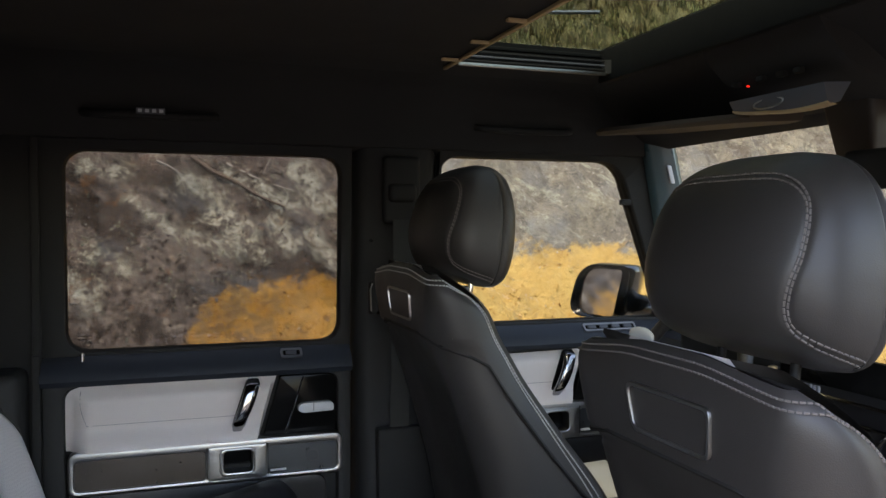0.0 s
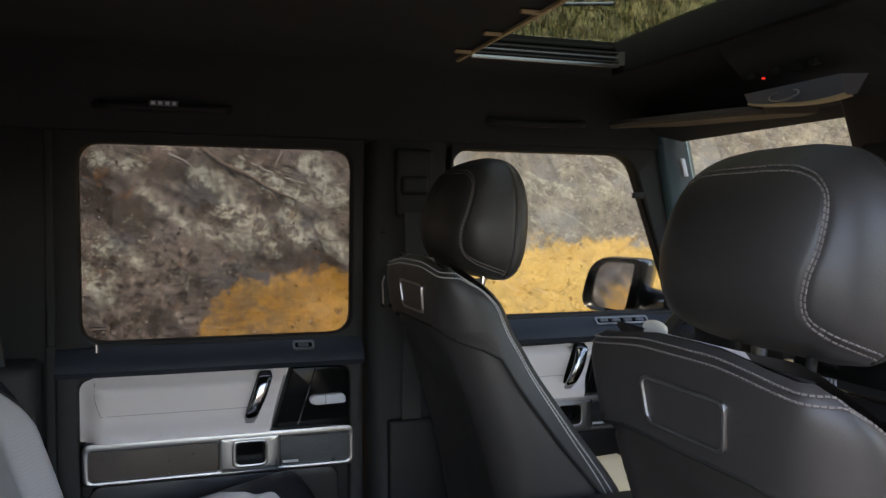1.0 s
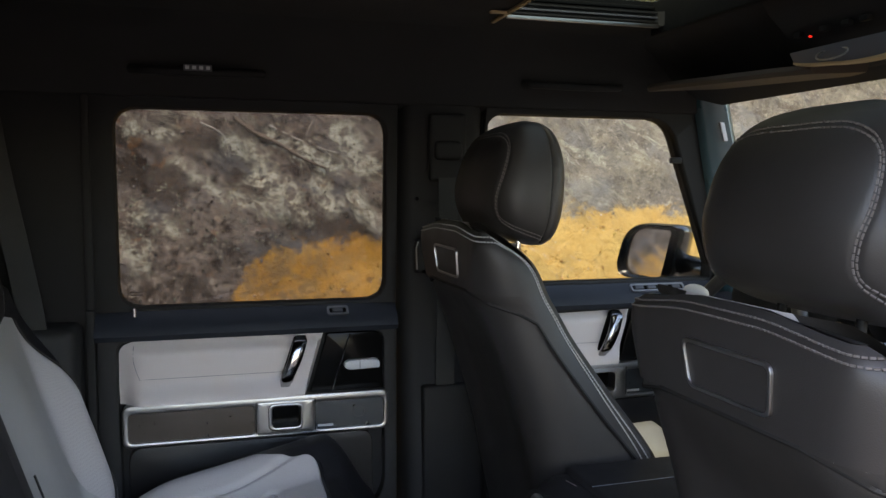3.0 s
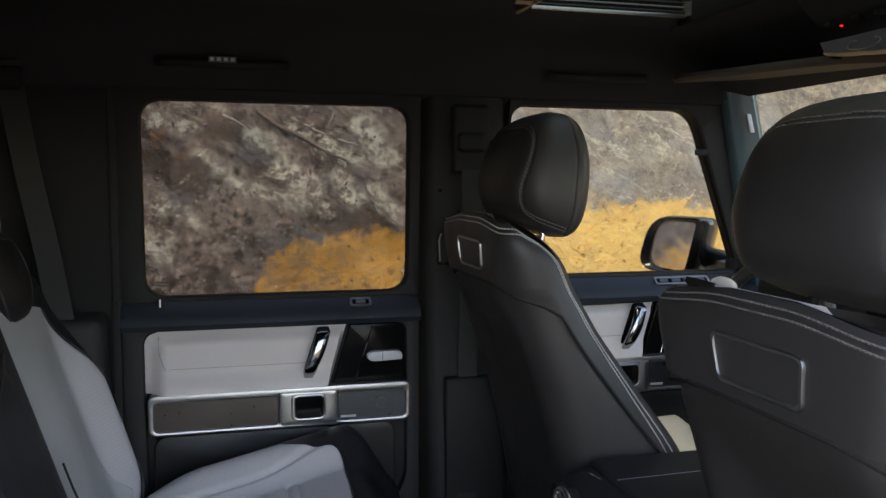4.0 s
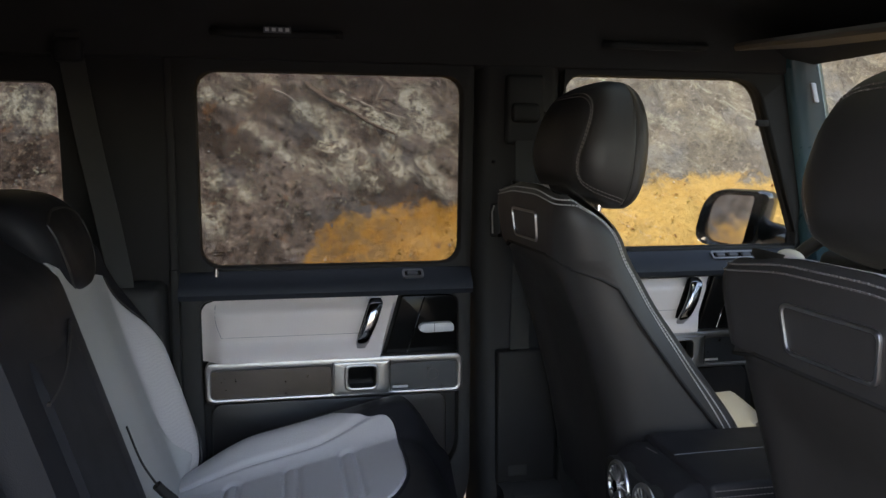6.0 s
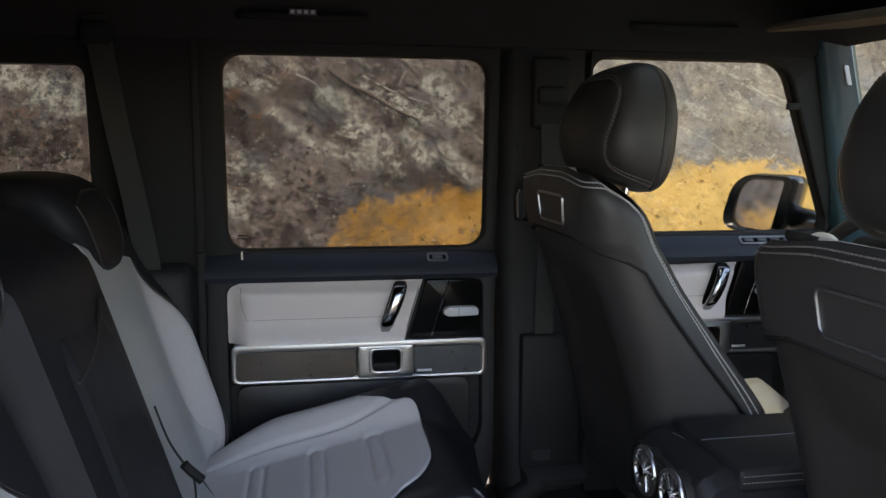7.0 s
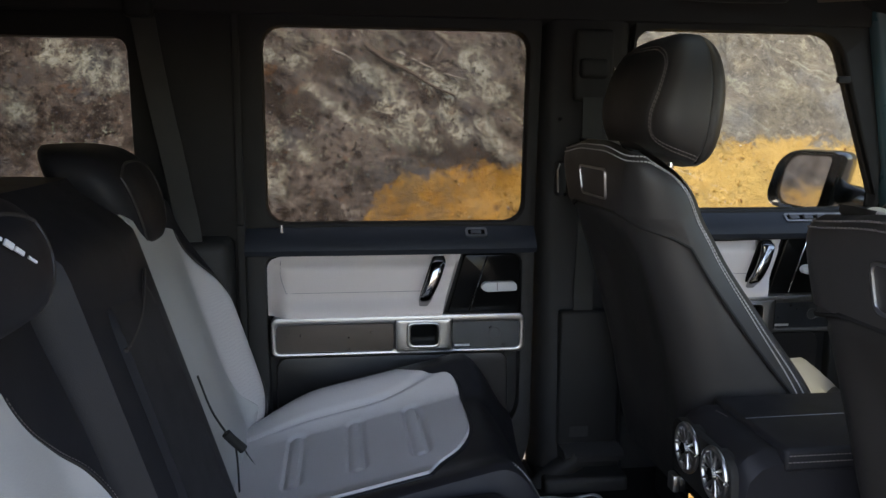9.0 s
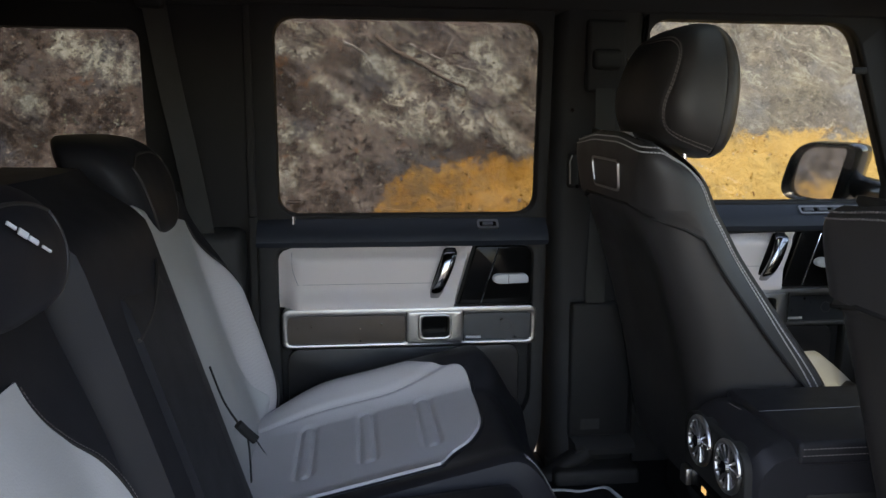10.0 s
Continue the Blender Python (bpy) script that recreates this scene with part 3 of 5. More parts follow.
def plate_h(outer, holes, z0, z1):
    return remap(plate(outer, holes, z0, z1), lambda c: Vector((c.x, c.z, c.y)))


build_sunroof()


# ---- doors ----
def build_door(name, ox, oz, x0, x1, hole, label, front):
    """A door of the left side. ox, oz: shift of the inner trim."""
    t = thing(name, ((x0 + x1) / 2, 0.74, 0.66), label, "car door")
    fr = part("window_frame", plate([(x0, 1.30 + oz), (x1, 1.30 + oz), (x1, 1.87), (x0, 1.87)], [hole], 0.728, 0.775, 0.006, lean=lean), PLASTIC, t)
    grown = [(p[0] + (0.012 if p[0] > (x0 + x1) / 2 else -0.012), p[1] + (0.012 if p[1] > 1.58 else -0.012)) for p in hole]
    part("seal", plate(grown, [hole], 0.740, 0.752, lean=lean), RUBBER, t, "black rubber window seal")
    g = part("pane", plate(grown, [], 0.757, 0.761, lean=lean), CLEAR if front else TINTED, t, "clear window pane" if front else "dark tinted window pane")
    part("outer_skin", box(x0, x1, 0.775, 0.80, 0.55, 1.34 + oz, 0.01), BLACKPAINT, t)
    # belt ledge
    zt = 1.352 + oz
    prof = [(0.744, zt), (0.730, zt - 0.001), (0.717, zt - 0.008), (0.700, zt - 0.023), (0.688, zt - 0.037), (0.684, zt - 0.050), (0.692, zt - 0.062), (0.76, zt - 0.066)]
    part("ledge", loft([[(x, p[0], p[1]) for p in prof] for x in span(x0 + 0.004, x1 - 0.004, 9)]), LEDGE, t, "black leather window ledge coloured with blue sky sheen")
    # base panel
    base = part("trim_panel", plate(rpoly([(x0 + 0.005, 0.70), (x1 - 0.05, 0.70), (x1 - 0.004, 0.80), (x1 - 0.004, zt - 0.05), (x0 + 0.005, zt - 0.05)], [0.02, 0.06, 0.06, 0.02, 0.02]),
                                    [rpoly([(ox + 0.0, 0.85 + oz), (ox + 0.55, 0.85 + oz), (ox + 0.585, 0.90 + oz), (ox + 0.585, 1.286 + oz), (ox - 0.008, 1.286 + oz)], [0.02, 0.03, 0.03, 0.025, 0.025])],
                                    0.700, 0.77, 0.008), TRIM, t, "charcoal door trim panel")
    part("backing", box(ox - 0.015, ox + 0.592, 0.728, 0.765, 0.84 + oz, 1.29 + oz), PLASTIC, t)
    # padded light panel: bulges towards the cabin at its foot
    def pad(u, v):
        x = ox - 0.006 + v * (0.410 + 0.040 * u)
        z = oz + 1.146 + u * 0.138
        e = smooth(min(v * 9, (1 - v) * 40, (1 - u) * 4.5), 0, 1)
        y = 0.722 - 0.022 * e - 0.020 * smooth(1 - u, 0.62, 1.0) * e
        return (x, y, z)
    us = span(0, 1, 22)
    def cols(u):
        k = max(0.0, (u - 0.78) / 0.22)
        lo = 0.068 * (1 - math.sqrt(max(0.0, 1 - k * k)))
        return span(lo, 1, 44)
    wp = part("armrest_pad", patch(pad, us, cols), PADGREY, t, "light grey leather pad")
    seam = [pad(0.40 + 0.0 * i, 0.10 + 0.76 * i / 20) for i in range(21)]
    seam = [pad(0.93 - 0.5 * smooth(i, 0, 10), 0.07 + 0.03 * smooth(i, 4, 10)) for i in range(11)] + seam
    part("seam", tube([(p[0], p[1] + 0.0004, p[2]) for p in seam], 0.0007, 5), GREY, wp)
    # grab handle
    h = [(ox + 0.388, 0.694, oz + 1.284), (ox + 0.384, 0.676, oz + 1.268), (ox + 0.371, 0.668, oz + 1.230), (ox + 0.357, 0.672, oz + 1.195), (ox + 0.352, 0.692, oz + 1.168)]
    rings = []
    hc = curve_pts(h, 8)
    for i, q in enumerate(hc):
        e = 0.72 + 0.28 * smooth(min(i, len(hc) - 1 - i), 0, 6)
        wide = 0.0150 + 0.0020 * (1 - i / len(hc))
        rings.append([(q.x + wide * e * math.copysign(abs(math.cos(a)) ** 0.7, math.cos(a)), q.y + 0.0085 * e * math.sin(a), q.z) for a in span(0, 2 * math.pi, 21)[:-1]])
    hp = part("grab_handle", loft(rings), DARKCHROME, t, "polished chrome grab handle")
    part("handle_recess", plate(rpoly([(ox + 0.336, 1.166 + oz), (ox + 0.362, 1.164 + oz), (ox + 0.404, 1.284 + oz), (ox + 0.374, 1.284 + oz)], 0.008), [], 0.6945, 0.700, 0.002), PIANO, hp, "gloss black recess")
    # gloss black field with a bright line and the release lever
    part("gloss_panel", plate(rpoly([(ox + 0.412, 1.146 + oz), (ox + 0.583, 1.146 + oz), (ox + 0.583, 1.284 + oz), (ox + 0.452, 1.284 + oz)], [0.004, 0.004, 0.022, 0.004]), [], 0.708, 0.724, 0.002), PIANO, t, "gloss black panel")
    part("bright_line", tube([(ox + 0.504, 0.7065, oz + 1.281), (ox + 0.463, 0.7065, oz + 1.150)], 0.0018, 6), CHROME, t)
    lev = part("release_lever", plate(rpoly([(ox + 0.490, 1.203 + oz), (ox + 0.503, 1.197 + oz), (ox + 0.574, 1.199 + oz), (ox + 0.574, 1.214 + oz), (ox + 0.566, 1.221 + oz), (ox + 0.500, 1.220 + oz), (ox + 0.490, 1.214 + oz)], 0.005), [], 0.690, 0.707, 0.003), LIGHTGREY, t, "pale satin release lever")
    part("lever_gap", box(ox + 0.5255, ox + 0.5267, 0.6892, 0.692, 1.200 + oz, 1.2195 + oz), PLASTIC, lev)
    # metal strip with two loudspeaker grilles and a pull cup
    a, c = ox + 0.000, ox + 0.594
    hl = rrect(ox + 0.013, ox + 0.283, 1.063 + oz, 1.128 + oz, 0.010)
    hm = rrect(ox + 0.321, ox + 0.385, 1.076 + oz, 1.125 + oz, 0.010)
    hr = rrect(ox + 0.421, ox + 0.581, 1.063 + oz, 1.128 + oz, 0.010)
    strip = part("metal_strip", plate(rrect(a, c, 1.052 + oz, 1.147 + oz, 0.018), [hl, hm, hr], 0.686, 0.715, 0.004), SATIN, t, "satin aluminium strip")
    for loop, lab in ((hl, "brown-grey"), (hr, "dark")):
        part("speaker_grille", plate(loop, [], 0.692, 0.700), MESH if loop is hl else SLATE, strip, "perforated metal loudspeaker grille")
    for xx in (ox + 0.2845, ox + 0.4185):
        part("joint", box(xx, xx + 0.0022, 0.6853, 0.688, 1.063 + oz, 1.136 + oz), PLASTIC, strip)
    part("bezel_ring", plate(rrect(ox + 0.288, ox + 0.4165, 1.060 + oz, 1.136 + oz, 0.003), [hm], 0.682, 0.690, 0.002), SATIN, strip)
    lip = rrect(ox + 0.312, ox + 0.391, 1.068 + oz, 1.131 + oz, 0.014)
    part("cup_lip", plate(lip, [hm], 0.6785, 0.684, 0.003), SATIN, strip, "raised aluminium rim of the pull cup")
    part("pull_cup", box(ox + 0.310, ox + 0.392, 0.716, 0.720, 1.068 + oz, 1.13 + oz), PIANO, strip)
    ring = [(ox + 0.523 + 0.013 * math.cos(a), 0.6915, 1.097 + oz + 0.013 * math.sin(a)) for a in span(0, 2 * math.pi, 25)]
    part("emblem_ring", tube(ring, 0.0009, 5), GREY, strip)
    part("badge", box(ox + 0.426, ox + 0.462, 0.6905, 0.693, 1.068 + oz, 1.0735 + oz), LIGHTGREY, strip, "small pale badge plate")
    # pocket below
    part("lower_pocket", plate(rrect(ox + 0.01, ox + 0.56, 0.86 + oz, 1.045 + oz, 0.03), [], 0.712, 0.73, 0.006), LEATHER, t, "black leather door pocket")
    # window switches and lock pin on the ledge
    n = 4 if front else 1
    sx = ox + (0.452 if not front else 0.44)
    w = 0.050 if not front else 0.036 * n + 0.014
    def on_ledge(bm):
        return remap(bm, lambda c: Matrix.Translation((0, 0.7075, zt - 0.0155)) @ Matrix.Rotation(radians(42), 4, 'X') @ Vector((c.x, c.z, c.y)))
    sw = part("switch_bezel", on_ledge(plate(rrect(sx, sx + w, -0.013, 0.013, 0.006), [rrect(sx + 0.005, sx + w - 0.005, -0.008, 0.008, 0.004)], -0.002, 0.004)), SATIN, t, "satin metal switch surround")
    part("switch_plate", on_ledge(plate(rrect(sx + 0.003, sx + w - 0.003, -0.010, 0.010, 0.004), [], -0.004, 0.0015)), PIANO, sw)
    for k in range(n):
        xk = sx + 0.012 + k * 0.036
        part("switch", on_ledge(box(xk, xk + 0.024, -0.003, 0.007, -0.006, 0.006, 0.002)), GREY, sw, "grey window switch")
    if not front:
        lp = tube([(0.030, 0.716, zt - 0.012), (0.030, 0.716, zt + 0.004), (0.030, 0.716, zt + 0.006)], 0.0055, 12)
        part("lock_pin", lp, CHROME, t, "chrome lock pin")
    for k in range(2):
        if not front:
            part("etched_mark", box(0.018, 0.046, 0.7555, 0.7565, 1.382 + 0.007 * k, 1.3835 + 0.007 * k), PLASTIC, g)
    return t


rear_hole = rrect(-0.003, 0.596, 1.358, 1.796, 0.045, 8)
build_door("rear_door", 0.0, 0.0, -0.055, 0.622, rear_hole, "rear car door with light grey pad and aluminium strip, closed", False)
front_hole = rpoly([(0.845, 1.384), (1.513, 1.384), (1.346, 1.805), (0.845, 1.805)], [0.04, 0.02, 0.05, 0.045], 8)
fd = build_door("front_door", 0.805, 0.027, 0.842 - 0.002, 1.50, front_hole, "front car door with light grey pad and chrome handle, closed", True)
part("clip", box(1.352, 1.385, 0.700, 0.712, 1.690, 1.706, 0.003), PLASTIC, fd, "small black clip")
for k, (cx, cz, w, hgt) in enumerate(((1.335, 1.300, 0.05, 0.018), (1.33, 1.245, 0.04, 0.055))):
    part("seat_switch", box(cx, cx + w, 0.70, 0.715, cz - hgt / 2, cz + hgt / 2, 0.006), LIGHTGREY, fd, "pale seat adjustment switch")


# ---- windscreen, pillars, overhead ----
def build_front():
    t = thing("windscreen", (1.6, 0, 1.25), "clear upright windscreen of the car", "windscreen")
    def ws(u, v):
        return (1.478 + 0.30 * (1 - u) * 0.62 + 0.05 * (1 - v * v), 0.715 * v, 1.24 + 0.63 * u)
    g = part("pane", patch(ws, span(0, 1, 8), span(-1, 1, 15)), SCREEN, t)
    part("cowl", box(1.66, 1.95, -0.74, 0.74, 1.10, 1.24, 0.02), PLASTIC, t)
    for s, nm in ((1, "left"), (-1, "right")):
        rings = []
        for z in span(1.20, 1.90, 12):
            f = (1.88 - z) / 0.63
            xf = 1.488 + 0.18 * f
            xb = 1.405 + 0.15 * f
            ring = [(xb, 0.765), (xb, 0.715), (xb + 0.012, 0.700), (xf - 0.02, 0.682), (xf - 0.004, 0.690), (xf + 0.01, 0.715), (xf + 0.02, 0.77)]
            rings.append([(x, s * (y + lean(z)), z) for x, y in ring])
        single("pillar_front_" + nm, loft(rings), TEAL, "dark teal A-pillar beside the windscreen", "pillar", "structure")
    b = single("pillar_button", remap(box(-0.007, 0.007, -0.004, 0.004, -0.024, 0.024, 0.003),
               lambda c: c + Vector((1.478 - 0.28 * (c.z), 0.659, 1.772))), LIGHTGREY, "small pale cap on the A-pillar", "trim cap")
    # sun visor
    t = thing("sun_visor", (1.26, 0.35, 1.87), "folded brown-black sun visor under the headliner", "sun visor")
    rings = []
    for y in span(0.06, 0.62, 15):
        z = 1.829 + 0.058 * (y - 0.06)
        e = min(1, 0.35 + 9 * min(y - 0.06, 0.62 - y))
        x0, x1 = 1.235 - 0.02 * e, 1.33 + 0.06 * e
        rings.append([(x0 + 0.006, y, z), (x0, y, z + 0.008), (x0 + 0.006, y, z + 0.017), (x1, y, z + 0.030), (x1 + 0.006, y, z + 0.02), (x1, y, z + 0.008)])
    part("board", loft(rings), mat("visor_cloth", (0.062, 0.044, 0.030), 0.85, bump=0.3, scale=700), t)
    part("hinge", tube([(1.40, 0.60, 1.885), (1.34, 0.60, 1.872)], 0.006), PLASTIC, t)
    # overhead console
    t = thing("overhead_console", (1.27, 0, 1.90), "overhead console with map lamps and a red light", "overhead console")
    part("housing", loft([[(x, y, z) for x, z in ((1.175, 1.968), (1.19, 1.945), (1.235, 1.905), (1.37, 1.858), (1.42, 1.856), (1.42, 1.90), (1.30, 1.95))] for y in (-0.16, -0.155, 0.0, 0.125, 0.13)]), CLOTH, t)
    def bowl(y):
        return 1.849 - 0.012 * (1 - ((y + 0.026) / 0.115) ** 2) + 0.10 * min(0.0, y)
    ys = span(-0.141, 0.087, 25)
    rings = [[(1.205, y, 1.868), (1.213, y, bowl(y) + 0.006), (1.219, y, bowl(y)), (1.240, y, bowl(y) + 0.004), (1.262, y, 1.872)] for y in ys]
    lampb = part("lamp_bowl", loft(rings), GREY, t, "grey lamp bowl with warm light painted on its lip")
    # golden light reflected on the lip is painted by the beige material
    rings = [[(1.2125, y, bowl(y) + 0.0035), (1.2135, y, bowl(y)), (1.222, y, bowl(y) - 0.0025), (1.234, y, bowl(y) - 0.001)] for y in ys]
    part("lip", loft(rings), BEIGE, lampb, "lip with warm reflected light painted in beige")
    ring = [(1.2065 + 0.003 * math.sin(a), -0.014 + 0.036 * math.cos(a), 1.852 + 0.009 * math.sin(a)) for a in span(0, 2 * math.pi, 33)]
    part("ring", tube(ring, 0.0016, 6), SATIN, lampb)
    part("red_light", box(1.226, 1.232, 0.0625, 0.066, 1.8935, 1.8970, 0.001), RED, t, "small glowing red light")
    for y in (0.085, 0.02, -0.03, -0.07):
        part("button", box(1.223, 1.235, y, y + 0.018, 1.898, 1.908, 0.002), PLASTIC, t)
    # rear-view mirror
    t = thing("rear_view_mirror", (1.44, -0.04, 1.85), "dark rear-view mirror hanging from the windscreen header", "mirror")
    part("stalk", remap(box(-0.03, 0.05, -0.055, 0.055, -0.09, 0.04, 0.012, 3), lambda c: Vector((c.x + 1.40 - c.z * 0.2, c.y * (1.0 + c.z * 3) - 0.03, c.z + 1.835))), mat("brown_black_plastic", (0.03, 0.021, 0.015), 0.5, bump=0.2, scale=400), t)
    part("mirror_head", remap(box(-0.012, 0.012, -0.12, 0.12, -0.035, 0.035, 0.01, 3), lambda c: c + Vector((1.36, -0.16, 1.735))), PLASTIC, t)
    # grab handle of the roof rail, with its pale tag
    t = thing("roof_grab_handle", (0.17, 0.63, 1.88), "black folding roof grab handle with a pale tag", "grab handle")
    part("bar", tube(curve_pts([(0.04, 0.668, 1.872), (0.07, 0.640, 1.868), (0.17, 0.634, 1.866), (0.28, 0.640, 1.868), (0.31, 0.668, 1.872)], 6), 0.009, 10), PLASTIC, t)
    part("tag", box(0.146, 0.204, 0.6235, 0.628, 1.868, 1.881, 0.001), GREY, t, "pale printed tag")
    for k in range(4):
        part("print_bar", box(0.150 + 0.014 * k, 0.158 + 0.014 * k, 0.6228, 0.624, 1.871, 1.878), LIGHTGREY, t)
    t = thing("roof_grab_handle", (1.0, 0.63, 1.87), "black folding roof grab handle above the front window", "grab handle")
    part("bar", tube(curve_pts([(0.92, 0.665, 1.875), (0.95, 0.642, 1.870), (1.05, 0.638, 1.868), (1.15, 0.642, 1.870), (1.18, 0.665, 1.875)], 6), 0.009, 10), PLASTIC, t)
    # dashboard
    t = thing("dashboard", (1.5, 0, 1.0), "black leather dashboard with chrome strips and air vents", "dashboard")
    prof = [(1.90, 1.22), (1.66, 1.325), (1.52, 1.350), (1.45, 1.340), (1.42, 1.30), (1.43, 1.20), (1.46, 1.08), (1.44, 0.95), (1.55, 0.85), (1.90, 0.85)]
    part("body", loft([[(x, y, z) for x, z in prof] for y in span(-0.69, 0.69, 7)]), NAVY, t)
    for z in (1.305, 1.265):
        part("chrome_strip", tube([(1.416, -0.66, z), (1.416, 0.19, z)], 0.004, 6), CHROME, t)
    for y in (-0.10, 0.02):
        ring = [(1.424, y + 0.04 * math.cos(a), 1.22 + 0.04 * math.sin(a)) for a in span(0, 2 * math.pi, 25)]
        part("vent_ring", tube(ring, 0.005, 8), CHROME, t)
    part("binnacle", box(1.43, 1.66, 0.20, 0.56, 1.30, 1.395, 0.03, 3), PLASTIC, t)
    part("screen", box(1.435, 1.45, -0.18, 0.20, 1.31, 1.385, 0.006), PIANO, t, "dark wide screen")
    # steering wheel
    t = thing("steering_wheel", (1.32, 0.37, 1.26), "black leather steering wheel with silver spokes", "steering wheel")
    tilt = Matrix.Translation((1.315, 0.37, 1.285)) @ Matrix.Rotation(radians(24), 4, 'Y')
    rim = [tilt @ Vector((0, 0.185 * math.cos(a), 0.185 * math.sin(a))) for a in span(0, 2 * math.pi, 41)]
    part("rim", tube(rim, 0.016, 10), LEATHER, t)
    part("hub", remap(box(-0.03, 0.04, -0.075, 0.075, -0.065, 0.055, 0.025, 3), lambda c: tilt @ (c + Vector((0.03, 0, 0)))), LEATHER, t)
    for s in (1, -1):
        part("spoke", remap(box(0.0, 0.02, s * 0.06, s * 0.178, -0.025, 0.02, 0.006), lambda c: tilt @ c), SATIN, t, "silver spoke with controls")
    part("column", tube([tilt @ Vector((0.03, 0, 0)), (1.52, 0.37, 1.19)], 0.045, 12), PLASTIC, t)
    # outside mirror
    t = thing("door_mirror", (1.48, 0.86, 1.40), "black outside door mirror reflecting the bank", "door mirror")
    shell = rpoly([(-0.096, -0.080), (0.105, -0.086), (0.148, 0.080), (-0.044, 0.082)], [0.055, 0.035, 0.03, 0.065], 8)
    face = rpoly([(-0.046, -0.066), (0.088, -0.073), (0.130, 0.068), (-0.012, 0.068)], [0.045, 0.016, 0.014, 0.050], 8)
    turn = Matrix.Translation((1.415, 0.955, 1.440)) @ Matrix.Rotation(radians(-69), 4, 'Z')
    rings = []
    for d, sc in ((0.012, 0.90), (0.004, 0.935), (-0.006, 0.955), (-0.010, 0.985), (-0.004, 1.012), (0.02, 1.03), (0.06, 0.98), (0.10, 0.80), (0.125, 0.5), (0.13, 0.2)):
        rings.append([turn @ Vector((p[0] * sc, d, p[1] * sc)) for p in shell])
    part("housing", loft(rings), BLACKPAINT, t, "gloss blue-black mirror housing")
    part("mirror_glass", remap(plate(face, [], -0.0135, -0.0105), lambda c: Matrix.Translation((1.415, 0.955, 1.440)) @ Matrix.Rotation(radians(-73), 4, 'Z') @ Matrix.Rotation(radians(1.0), 4, 'X') @ c), MIRROR, t, "mirror glass reflecting ochre soil")
    part("foot", tube([(1.52, 0.90, 1.40), (1.56, 0.79, 1.385)], 0.035, 12), BLACKPAINT, t)


build_front()


# ---- front seats ----
SEAT = [  # z, back x, half width, depth, corner radius, seam
    (0.90, 0.790, 0.245, 0.270, 0.09, 0.05), (1.05, 0.752, 0.250, 0.258, 0.10, 0.055), (1.124, 0.735, 0.250, 0.245, 0.10, 0.075),
    (1.25, 0.698, 0.246, 0.188, 0.10, 0.155), (1.349, 0.668, 0.236, 0.148, 0.09, 0.245), (1.40, 0.655, 0.230, 0.132, 0.08, 0.295),
    (1.425, 0.648, 0.227, 0.124, 0.075, 0.37), (1.436, 0.646, 0.226, 0.121, 0.072, 0.42), (1.48, 0.640, 0.224, 0.108, 0.06, 0.5), (1.51, 0.638, 0.221, 0.086, 0.05, 0.5),
    (1.535, 0.639, 0.213, 0.055, 0.036, 0.5), (1.552, 0.643, 0.200, 0.030, 0.024, 0.5), (1.561, 0.652, 0.182, 0.012, 0.010, 0.5)]


